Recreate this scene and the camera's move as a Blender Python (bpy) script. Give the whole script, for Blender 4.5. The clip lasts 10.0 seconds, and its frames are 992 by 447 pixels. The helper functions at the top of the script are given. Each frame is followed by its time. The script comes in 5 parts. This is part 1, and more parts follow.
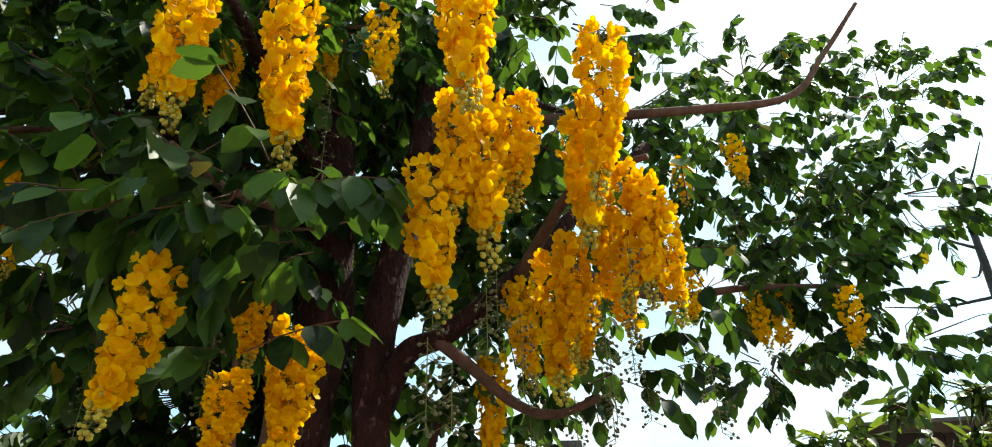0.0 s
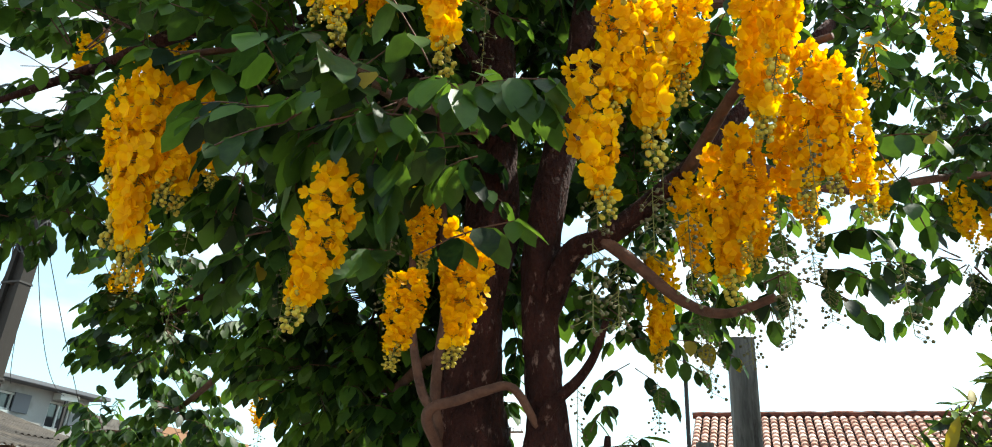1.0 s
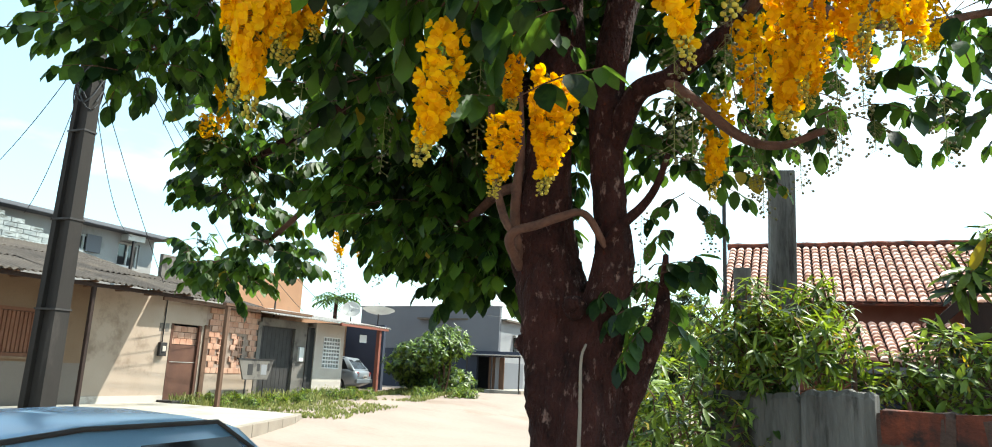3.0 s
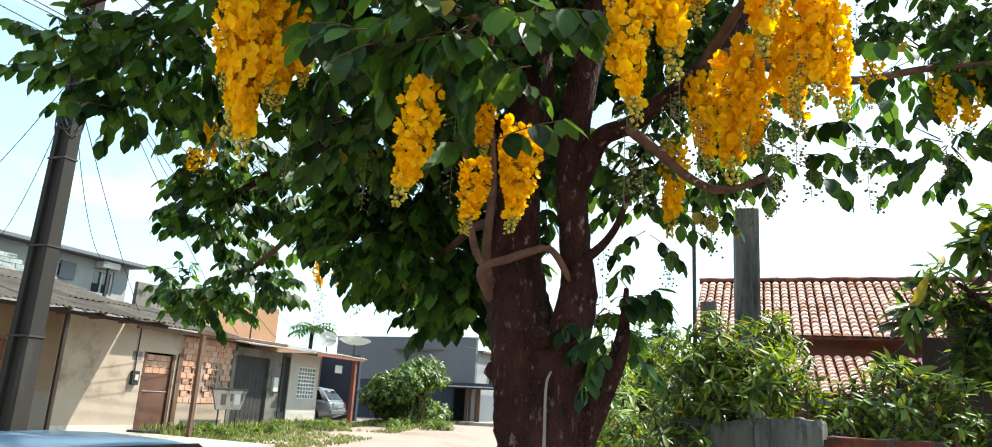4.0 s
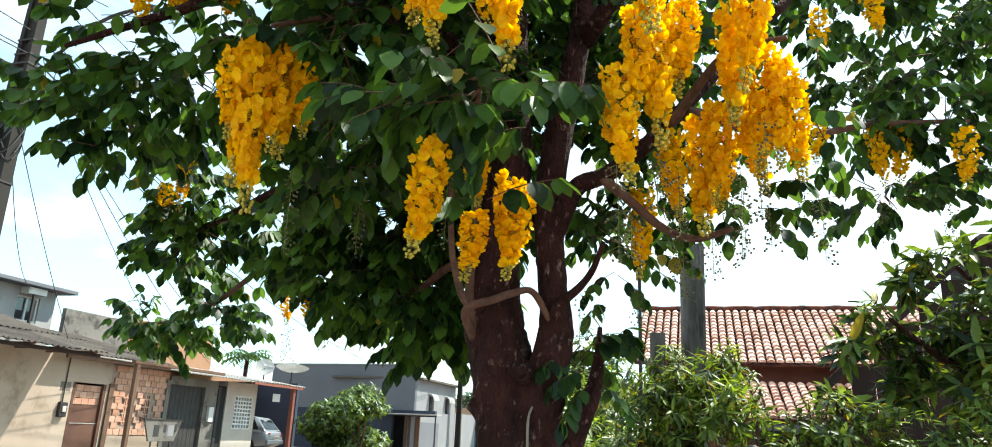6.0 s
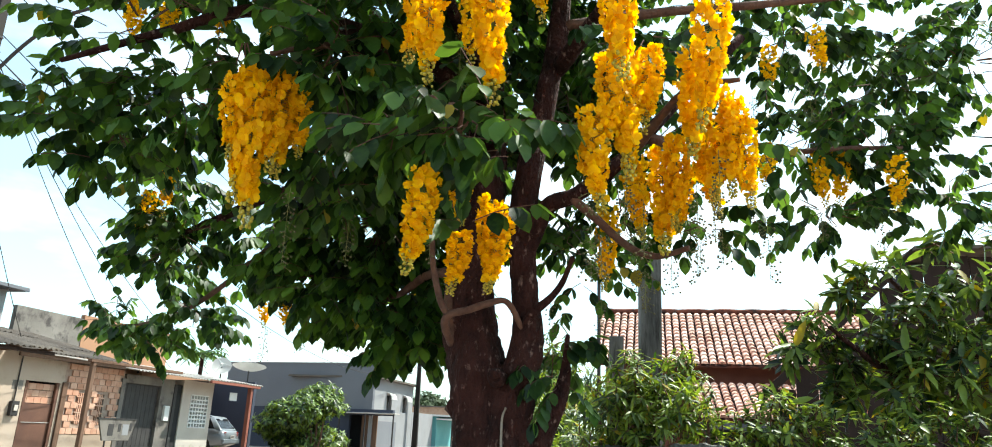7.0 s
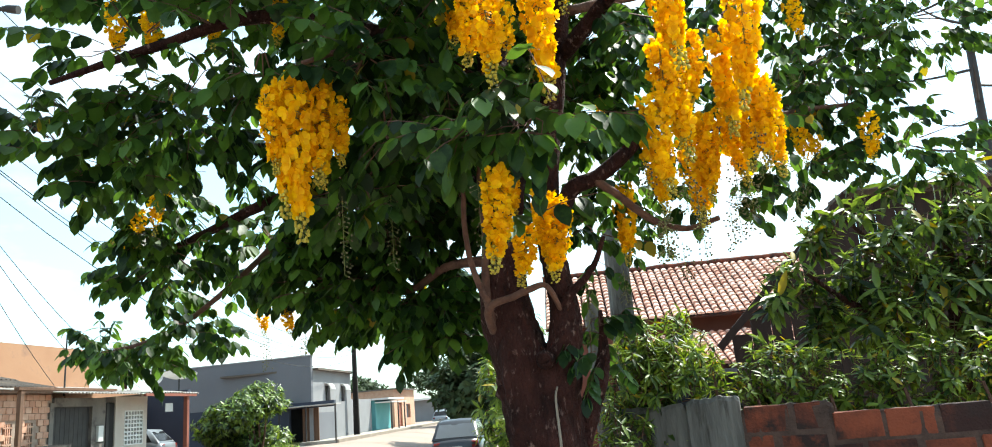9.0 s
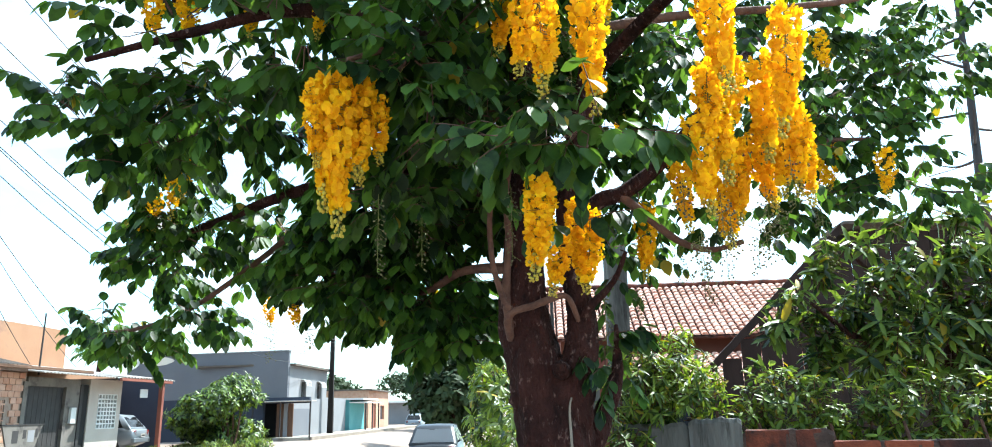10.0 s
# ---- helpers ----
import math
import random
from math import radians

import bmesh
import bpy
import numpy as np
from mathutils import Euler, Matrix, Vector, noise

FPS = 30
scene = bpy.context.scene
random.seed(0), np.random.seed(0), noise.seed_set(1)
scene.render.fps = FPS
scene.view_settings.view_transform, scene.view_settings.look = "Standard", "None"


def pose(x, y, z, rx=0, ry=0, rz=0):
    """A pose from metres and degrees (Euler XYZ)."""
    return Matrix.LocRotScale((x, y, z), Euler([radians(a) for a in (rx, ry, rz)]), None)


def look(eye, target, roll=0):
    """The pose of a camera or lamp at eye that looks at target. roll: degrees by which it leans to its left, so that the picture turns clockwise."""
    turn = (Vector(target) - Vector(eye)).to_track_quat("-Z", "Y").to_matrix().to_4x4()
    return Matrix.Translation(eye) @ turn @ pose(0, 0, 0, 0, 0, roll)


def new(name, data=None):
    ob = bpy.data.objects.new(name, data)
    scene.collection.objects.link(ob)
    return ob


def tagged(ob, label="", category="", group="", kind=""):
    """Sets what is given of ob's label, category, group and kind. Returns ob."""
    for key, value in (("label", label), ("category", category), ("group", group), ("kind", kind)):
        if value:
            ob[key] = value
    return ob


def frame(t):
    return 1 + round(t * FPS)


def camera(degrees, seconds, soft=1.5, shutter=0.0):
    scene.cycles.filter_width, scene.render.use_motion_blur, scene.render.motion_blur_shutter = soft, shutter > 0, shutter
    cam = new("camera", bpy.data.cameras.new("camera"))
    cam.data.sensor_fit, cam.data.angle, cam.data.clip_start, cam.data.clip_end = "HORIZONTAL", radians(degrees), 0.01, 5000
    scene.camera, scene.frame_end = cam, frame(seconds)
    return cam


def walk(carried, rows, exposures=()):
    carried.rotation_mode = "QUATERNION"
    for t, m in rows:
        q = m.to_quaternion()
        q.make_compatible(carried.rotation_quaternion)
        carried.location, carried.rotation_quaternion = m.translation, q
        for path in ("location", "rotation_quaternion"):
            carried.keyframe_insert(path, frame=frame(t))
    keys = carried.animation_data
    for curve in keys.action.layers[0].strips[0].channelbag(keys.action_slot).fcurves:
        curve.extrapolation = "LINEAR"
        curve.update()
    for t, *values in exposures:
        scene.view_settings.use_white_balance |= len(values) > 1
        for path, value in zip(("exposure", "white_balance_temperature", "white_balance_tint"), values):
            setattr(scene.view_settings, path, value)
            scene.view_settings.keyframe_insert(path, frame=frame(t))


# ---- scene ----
cam = camera(68.0, 10.0, 1.0)
PATH = [
    (0, (1.424, 1.085, 1.475), (1.242, 2.771, 2.535), -1.8),
    (0.5, (1.429, 1.149, 1.576), (1.167, 2.873, 2.556), 1.9),
    (1, (1.422, 1.099, 1.495), (0.784, 2.814, 2.303), 3.2),
    (1.5, (1.426, 1.033, 1.464), (0.561, 2.719, 2.105), 4.9),
    (2, (1.438, 0.981, 1.422), (0.468, 2.655, 1.93), 4.6),
    (2.5, (1.364, 0.84, 1.411), (0.524, 2.591, 1.89), 3.4),
    (2.7, (1.34, 0.778, 1.392), (0.552, 2.574, 1.784), 2.8),
    (3.8, (1.512, 0.54, 1.324), (0.801, 2.365, 1.728), 2.8),
    (4, (1.494, 0.483, 1.329), (0.803, 2.298, 1.807), 3.2),
    (4.5, (1.376, 0.375, 1.338), (0.749, 2.192, 1.888), 2.8),
    (5, (1.289, 0.354, 1.338), (0.755, 2.201, 1.891), 1.8),
    (5.5, (1.272, 0.328, 1.345), (0.762, 2.188, 1.874), 2.5),
    (5.7, (1.296, 0.28, 1.358), (0.773, 2.133, 1.9), 2.3),
    (6.8, (1.371, -0.135, 1.348), (0.866, 1.719, 1.902), 3.3),
    (7, (1.313, -0.186, 1.352), (0.897, 1.691, 1.904), 2.4),
    (7.5, (1.151, -0.344, 1.364), (0.686, 1.555, 1.782), -0.6),
    (8, (0.959, -0.392, 1.366), (0.473, 1.484, 1.857), 0.4),
    (8.5, (0.776, -0.339, 1.387), (0.353, 1.549, 1.893), -1.1),
    (9, (0.626, -0.431, 1.431), (0.446, 1.503, 1.907), -5.0),
    (9.5, (0.465, -0.522, 1.426), (0.315, 1.424, 1.866), -2.4),
    (10, (0.382, -0.486, 1.432), (0.246, 1.447, 1.927), -1.3),
]
walk(cam, [(t, look(eye, target, roll)) for t, eye, target, roll in PATH],
     [(0, 0.58, 6900, 4), (0.6, 0.65, 6800, 4), (1.2, 1.1, 6600, 4), (9.0, 1.18, 6450, 4), (10, 1.48, 5900, 4)])

# ---------------------------------------------------------------- light
SUN = Vector((0.54, 0.50, 1.0)).normalized()
sun_data = bpy.data.lights.new("sun", "SUN")
sun_data.energy, sun_data.angle, sun_data.color = 5.0, radians(0.6), (1.0, 0.965, 0.89)
sun = new("sun", sun_data)
sun.matrix_world = look((0, 0, 30), Vector((0, 0, 30)) - SUN)

world = bpy.data.worlds.new("sky")
scene.world = world
world.use_nodes = True
wt = world.node_tree
wt.nodes.clear()
w_out = wt.nodes.new("ShaderNodeOutputWorld")
w_bg = wt.nodes.new("ShaderNodeBackground")
w_sky = wt.nodes.new("ShaderNodeTexSky")
w_sky.sky_type, w_sky.sun_disc = "NISHITA", False
w_sky.sun_elevation = math.asin(SUN.z)
w_sky.sun_rotation = math.atan2(SUN.x, SUN.y)
w_sky.air_density, w_sky.dust_density, w_sky.ozone_density = 1.0, 1.6, 0.3
w_co = wt.nodes.new("ShaderNodeTexCoord")
w_map = wt.nodes.new("ShaderNodeMapping")
w_map.inputs["Scale"].default_value = (1.0, 1.0, 2.6)
w_noise = wt.nodes.new("ShaderNodeTexNoise")
w_noise.inputs["Scale"].default_value, w_noise.inputs["Detail"].default_value = 2.3, 7.0
w_noise.inputs["Roughness"].default_value = 0.55
w_ramp = wt.nodes.new("ShaderNodeValToRGB")
w_ramp.color_ramp.elements[0].position, w_ramp.color_ramp.elements[1].position = 0.47, 0.70
w_ramp.color_ramp.elements[0].color = (0.22, 0.22, 0.22, 1)
w_mix = wt.nodes.new("ShaderNodeMix")
w_mix.data_type = "RGBA"
w_mix.inputs["B"].default_value = (6.0, 6.3, 6.4, 1)
wt.links.new(w_co.outputs["Generated"], w_map.inputs["Vector"])
wt.links.new(w_map.outputs["Vector"], w_noise.inputs["Vector"])
wt.links.new(w_noise.outputs["Fac"], w_ramp.inputs["Fac"])
wt.links.new(w_ramp.outputs["Color"], w_mix.inputs["Factor"])
w_tint = wt.nodes.new("ShaderNodeMix")
w_tint.data_type, w_tint.blend_type = "RGBA", "MULTIPLY"
w_tint.inputs["Factor"].default_value = 1.0
w_tint.inputs["B"].default_value = (0.97, 1.36, 1.36, 1)
wt.links.new(w_sky.outputs["Color"], w_tint.inputs["A"])
wt.links.new(w_tint.outputs["Result"], w_mix.inputs["A"])
wt.links.new(w_mix.outputs["Result"], w_bg.inputs["Color"])
wt.links.new(w_bg.outputs["Background"], w_out.inputs["Surface"])
w_bg.inputs["Strength"].default_value = 0.13

# ---------------------------------------------------------------- materials


def mat(name, low, high, rough=0.85, scale=6.0, fine=60.0, bump=0.3, metal=0.0, spread=0.0, thin=0.0, spec=0.4, stain=None, stain_scale=1.3, stain_at=0.55, stretch=(1, 1, 1), depth=0.01, tone=0.62, hue=0.5, glow=1.6):
    """A surface that varies between two colours at two scales, with fine relief. spread: change from piece to piece.
    thin: how much light comes through (leaves, petals), hue and glow: its colour. stain: a third colour in patches."""
    low, high = [tone * q for q in low], [tone * q for q in high]
    stain = [tone * q for q in stain] if stain else None
    m = bpy.data.materials.new(name)
    m.use_nodes = True
    t = m.node_tree
    n, l = t.nodes, t.links
    n.clear()
    out, pr = n.new("ShaderNodeOutputMaterial"), n.new("ShaderNodeBsdfPrincipled")
    co, mp = n.new("ShaderNodeTexCoord"), n.new("ShaderNodeMapping")
    geo = n.new("ShaderNodeNewGeometry")
    mp.inputs["Scale"].default_value = stretch
    l.new(geo.outputs["Position"], mp.inputs["Vector"])
    a, b = n.new("ShaderNodeTexNoise"), n.new("ShaderNodeTexNoise")
    a.inputs["Scale"].default_value, a.inputs["Detail"].default_value = scale, 5.0
    b.inputs["Scale"].default_value, b.inputs["Detail"].default_value = fine, 4.0
    l.new(mp.outputs["Vector"], a.inputs["Vector"])
    l.new(mp.outputs["Vector"], b.inputs["Vector"])
    add = n.new("ShaderNodeMath")
    add.operation = "MULTIPLY_ADD"
    add.inputs[1].default_value, add.inputs[2].default_value = 1.6, -0.55
    l.new(a.outputs["Fac"], add.inputs[0])
    add2 = n.new("ShaderNodeMath")
    add2.operation = "MULTIPLY_ADD"
    add2.inputs[1].default_value = 0.5
    l.new(b.outputs["Fac"], add2.inputs[0])
    l.new(add.outputs[0], add2.inputs[2])
    fac = add2
    if spread:
        info = n.new("ShaderNodeObjectInfo")
        both = n.new("ShaderNodeMath")
        both.operation = "ADD"
        l.new(info.outputs["Random"], both.inputs[0])
        l.new(geo.outputs["Random Per Island"], both.inputs[1])
        s = n.new("ShaderNodeMath")
        s.operation = "FRACT"
        l.new(both.outputs[0], s.inputs[0])
        s2 = n.new("ShaderNodeMath")
        s2.operation = "MULTIPLY_ADD"
        s2.inputs[1].default_value = spread
        l.new(s.outputs[0], s2.inputs[0])
        sub = n.new("ShaderNodeMath")
        sub.operation = "SUBTRACT"
        sub.inputs[1].default_value = spread / 2
        l.new(add2.outputs[0], sub.inputs[0])
        l.new(sub.outputs[0], s2.inputs[2])
        fac = s2
    fac.use_clamp = True
    mix = n.new("ShaderNodeMix")
    mix.data_type = "RGBA"
    mix.inputs["A"].default_value, mix.inputs["B"].default_value = (*low, 1), (*high, 1)
    l.new(fac.outputs[0], mix.inputs["Factor"])
    colour = mix.outputs["Result"]
    if stain:
        c = n.new("ShaderNodeTexNoise")
        c.inputs["Scale"].default_value, c.inputs["Detail"].default_value = stain_scale, 8.0
        c.inputs["Roughness"].default_value = 0.65
        l.new(mp.outputs["Vector"], c.inputs["Vector"])
        r = n.new("ShaderNodeValToRGB")
        r.color_ramp.elements[0].position, r.color_ramp.elements[1].position = stain_at, stain_at + 0.12
        l.new(c.outputs["Fac"], r.inputs["Fac"])
        mix2 = n.new("ShaderNodeMix")
        mix2.data_type = "RGBA"
        mix2.inputs["B"].default_value = (*stain, 1)
        l.new(colour, mix2.inputs["A"])
        l.new(r.outputs["Color"], mix2.inputs["Factor"])
        colour = mix2.outputs["Result"]
    l.new(colour, pr.inputs["Base Color"])
    pr.inputs["Roughness"].default_value, pr.inputs["Metallic"].default_value = rough, metal
    pr.inputs["Specular IOR Level"].default_value = spec
    if bump:
        bp = n.new("ShaderNodeBump")
        bp.inputs["Strength"].default_value, bp.inputs["Distance"].default_value = bump, depth
        l.new(add2.outputs[0], bp.inputs["Height"])
        l.new(bp.outputs["Normal"], pr.inputs["Normal"])
    if thin:
        tr, ms = n.new("ShaderNodeBsdfTranslucent"), n.new("ShaderNodeMixShader")
        hsv = n.new("ShaderNodeHueSaturation")
        hsv.inputs["Hue"].default_value, hsv.inputs["Saturation"].default_value, hsv.inputs["Value"].default_value = hue, 1.1, glow
        l.new(colour, hsv.inputs["Color"])
        l.new(hsv.outputs["Color"], tr.inputs["Color"])
        ms.inputs["Fac"].default_value = thin
        l.new(pr.outputs["BSDF"], ms.inputs[1])
        l.new(tr.outputs["BSDF"], ms.inputs[2])
        l.new(ms.outputs["Shader"], out.inputs["Surface"])
    else:
        l.new(pr.outputs["BSDF"], out.inputs["Surface"])
    return m


def glass_mat(name, tint):
    m = bpy.data.materials.new(name)
    m.use_nodes = True
    p = m.node_tree.nodes["Principled BSDF"]
    p.inputs["Base Color"].default_value = (*tint, 1)
    p.inputs["Roughness"].default_value = 0.06
    p.inputs["Specular IOR Level"].default_value = 0.7
    return m


LEAF = mat("cassia_leaf", (0.006, 0.020, 0.005), (0.052, 0.120, 0.020), 0.46, 3, 40, 0.25, spread=1.3, thin=0.40, spec=0.26, tone=1.0, hue=0.47, glow=2.3)
LEAF_FINE = mat("shrub_leaf", (0.018, 0.048, 0.008), (0.19, 0.28, 0.04), 0.46, 4, 40, 0.2, spread=1.3, thin=0.36, spec=0.4, tone=0.85, hue=0.48, glow=2.0)
LEAF_MANGO = mat("mango_leaf", (0.010, 0.034, 0.008), (0.20, 0.31, 0.05), 0.42, 4, 40, 0.2, spread=1.4, thin=0.3, spec=0.55, tone=0.72, hue=0.48, glow=2.0)
LEAF_YELLOW = mat("old_leaf", (0.42, 0.32, 0.03), (0.6, 0.46, 0.05), 0.6, 4, 40, 0.2, spread=0.5, thin=0.3)
PETAL = mat("petal", (0.72, 0.37, 0.001), (0.90, 0.60, 0.005), 0.6, 9, 90, 0.12, spread=1.2, thin=0.42, spec=0.15, tone=0.88)
BUD = mat("bud", (0.55, 0.42, 0.03), (0.75, 0.6, 0.06), 0.6, 9, 90, 0.1, spread=0.8)
STALK = mat("flower_stalk", (0.16, 0.17, 0.04), (0.3, 0.3, 0.08), 0.7, 9, 90, 0.1)
DRY = mat("spent_pod", (0.09, 0.085, 0.03), (0.22, 0.2, 0.09), 0.8, 9, 90, 0.1, spread=0.6)
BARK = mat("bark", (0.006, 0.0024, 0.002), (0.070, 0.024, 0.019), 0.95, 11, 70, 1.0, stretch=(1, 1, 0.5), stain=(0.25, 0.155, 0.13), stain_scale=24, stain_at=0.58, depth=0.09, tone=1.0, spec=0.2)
TWIG = mat("twig_bark", (0.06, 0.026, 0.018), (0.2, 0.098, 0.064), 0.85, 14, 70, 0.7, tone=0.8, depth=0.02)
DIRT = mat("street_dirt", (0.47, 0.352, 0.288), (0.66, 0.52, 0.43), 0.95, 0.35, 9, 0.5, stain=(0.40, 0.28, 0.19), stain_scale=0.25, stain_at=0.55, depth=0.03, tone=0.47)
PAVING = mat("pavement_concrete", (0.42, 0.38, 0.32), (0.6, 0.56, 0.48), 0.9, 1.2, 25, 0.4, stain=(0.3, 0.25, 0.2), stain_scale=0.8)
KERB = mat("kerb_concrete", (0.3, 0.24, 0.19), (0.42, 0.36, 0.29), 0.9, 2, 30, 0.4)
GRASS = mat("grass_blade", (0.075, 0.11, 0.022), (0.34, 0.34, 0.12), 0.7, 0.7, 30, 0.1, spread=0.9, thin=0.3, tone=0.85)
PLASTER = mat("plaster_ochre", (0.5, 0.38, 0.29), (0.66, 0.525, 0.42), 0.92, 0.8, 30, 0.3, stain=(0.33, 0.24, 0.175), stain_scale=0.75, stain_at=0.55, tone=0.6)
# Porch wall paints: brown and grey, with the roof's shade darkened into the colour
PLASTER_BROWN_SHADED = mat("plaster_brown_shaded", (0.30, 0.185, 0.105), (0.46, 0.30, 0.19), 0.92, 0.9, 30, 0.3, stain=(0.22, 0.14, 0.09), stain_scale=0.9, stain_at=0.56, tone=0.4)
PLASTER_GREY_SHADED = mat("plaster_grey_shaded", (0.25, 0.205, 0.175), (0.37, 0.31, 0.265), 0.92, 0.9, 30, 0.3, stain=(0.15, 0.12, 0.1), stain_scale=0.9, stain_at=0.56, tone=0.46)
# faded white, its tone also lowered for the porch shade
SIGNWHITE = mat("faded_shaded_sign_white", (0.4, 0.4, 0.385), (0.56, 0.56, 0.54), 0.9, 1.5, 30, 0.2, stain=(0.33, 0.29, 0.25), stain_scale=2.0, stain_at=0.6, tone=0.6)
HOUSEGREY = mat("house_grey", (0.40, 0.39, 0.385), (0.52, 0.51, 0.5), 0.9, 0.8, 25, 0.2, stain=(0.3, 0.29, 0.28), stain_scale=0.6, stain_at=0.6)
PLASTER_PALE = mat("plaster_pale", (0.52, 0.45, 0.395), (0.72, 0.645, 0.57), 0.92, 0.9, 30, 0.3, stain=(0.32, 0.26, 0.22), stain_scale=0.9, stain_at=0.56, tone=0.72)
PLASTER_ORANGE = mat("plaster_orange", (0.46, 0.235, 0.13), (0.58, 0.32, 0.185), 0.92, 0.9, 30, 0.25, stain=(0.34, 0.2, 0.14), stain_scale=0.9, stain_at=0.56, tone=0.54)
WHITEWASH = mat("whitewashed_block", (0.27, 0.31, 0.32), (0.62, 0.65, 0.64), 0.9, 2.5, 30, 0.5, stain=(0.13, 0.14, 0.13), stain_scale=2.2, stain_at=0.5, spread=0.4, stretch=(1, 1, 3))
GREYPAINT = mat("grey_paint", (0.17, 0.175, 0.2), (0.22, 0.225, 0.25), 0.85, 0.6, 25, 0.15)
GREYWALL = mat("grey_render", (0.28, 0.28, 0.295), (0.37, 0.37, 0.385), 0.9, 0.8, 25, 0.2, stain=(0.28, 0.27, 0.27), stain_scale=0.6, stain_at=0.6)
DARKBLUE = mat("dark_blue_paint", (0.035, 0.045, 0.075), (0.055, 0.065, 0.1), 0.8, 1, 25, 0.15)
SHEETROOF = mat("fibre_cement", (0.13, 0.105, 0.09), (0.31, 0.255, 0.21), 0.95, 1.6, 22, 0.4, stain=(0.34, 0.27, 0.2), stain_scale=1.2, stain_at=0.57, spread=0.6, tone=0.37)
ZINC = mat("roof_metal", (0.5, 0.46, 0.42), (0.68, 0.64, 0.6), 0.6, 2, 22, 0.15, metal=0.1)
CONCRETE = mat("wall_concrete", (0.10, 0.095, 0.088), (0.5, 0.485, 0.45), 0.94, 6, 45, 0.9, stretch=(1, 1, 0.16), stain=(0.06, 0.052, 0.046), stain_scale=7.0, stain_at=0.52, tone=0.37, depth=0.02)
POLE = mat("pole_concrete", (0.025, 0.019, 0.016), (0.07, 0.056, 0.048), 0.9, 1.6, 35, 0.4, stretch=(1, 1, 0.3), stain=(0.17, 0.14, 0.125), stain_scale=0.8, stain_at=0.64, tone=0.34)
BRICK = mat("hollow_brick", (0.085, 0.035, 0.03), (0.6, 0.15, 0.07), 0.92, 5, 60, 0.8, spread=1.2, stain=(0.07, 0.04, 0.035), stain_scale=4.0, stain_at=0.5, tone=0.33, depth=0.02)
BRICK_PALE = mat("house_brick", (0.56, 0.28, 0.18), (0.76, 0.48, 0.35), 0.9, 5, 50, 0.5, spread=0.8, tone=0.68)
MORTAR = mat("mortar", (0.05, 0.032, 0.026), (0.16, 0.1, 0.08), 0.95, 8, 60, 0.8, depth=0.02)
MORTAR_PALE = mat("pale_mortar", (0.36, 0.25, 0.19), (0.55, 0.42, 0.34), 0.95, 8, 60, 0.8, depth=0.02, tone=0.62)
TILE = mat("roof_tile", (0.42, 0.215, 0.155), (0.88, 0.62, 0.51), 0.88, 5, 50, 0.4, spread=1.1, stain=(0.34, 0.18, 0.13), stain_scale=2.4, stain_at=0.62, tone=1.0)
WOOD = mat("weathered_wood", (0.12, 0.06, 0.035), (0.24, 0.13, 0.08), 0.85, 2, 60, 0.5, stretch=(6, 6, 0.6))
SHUTTER = mat("shutter_wood", (0.17, 0.062, 0.03), (0.28, 0.115, 0.06), 0.75, 2, 60, 0.4, stretch=(6, 6, 0.6), spread=0.4)
REDPOST = mat("red_post_paint", (0.26, 0.075, 0.045), (0.36, 0.12, 0.08), 0.8, 3, 40, 0.3)
SHEDWOOD = mat("shed_board", (0.05, 0.024, 0.018), (0.11, 0.055, 0.04), 0.9, 2, 60, 0.5, stretch=(6, 6, 0.6), tone=0.3)
IRON = mat("dark_iron", (0.025, 0.022, 0.022), (0.06, 0.052, 0.05), 0.7, 3, 40, 0.2)
RUST = mat("rusty_door", (0.10, 0.04, 0.024), (0.2, 0.085, 0.05), 0.75, 2, 40, 0.3, stain=(0.26, 0.13, 0.07), stain_scale=1.5, stain_at=0.6)
# Near-black that paints unlit depth behind openings; also the dark door and shed side
DARK = mat("near_black", (0.012, 0.012, 0.014), (0.03, 0.028, 0.028), 0.9, 2, 30, 0.1)
DIRTY = mat("grimy_render", (0.14, 0.12, 0.105), (0.3, 0.27, 0.24), 0.92, 1.4, 30, 0.3, stain=(0.07, 0.06, 0.055), stain_scale=1.6, stain_at=0.52, tone=0.66)
WHITE = mat("white_paint", (0.66, 0.66, 0.64), (0.78, 0.78, 0.76), 0.7, 3, 40, 0.15, tone=0.75)
LETTER = mat("sign_grey_paint", (0.2, 0.21, 0.24), (0.3, 0.31, 0.34), 0.8, 9, 60, 0.1)
LETTER_RED = mat("sign_red_paint", (0.42, 0.12, 0.08), (0.52, 0.2, 0.14), 0.8, 9, 60, 0.1)
LETTER_BLUE = mat("sign_blue_paint", (0.25, 0.36, 0.5), (0.35, 0.45, 0.58), 0.8, 9, 60, 0.1)
TURQ = mat("turquoise_paint", (0.12, 0.42, 0.44), (0.2, 0.52, 0.54), 0.8, 1, 30, 0.15)
RUBBER = mat("tyre_rubber", (0.015, 0.015, 0.015), (0.03, 0.03, 0.03), 0.85, 9, 60, 0.2)
CABLE = mat("cable_sheath", (0.02, 0.02, 0.022), (0.05, 0.05, 0.055), 0.7, 9, 60, 0.1)
CARBLUE = mat("car_blue", (0.17, 0.29, 0.42), (0.2, 0.33, 0.46), 0.22, 1, 90, 0.0, spec=0.8, tone=1.0)
CARBLACK = mat("car_black", (0.02, 0.02, 0.025), (0.035, 0.035, 0.04), 0.28, 1, 90, 0.02, spec=0.6)
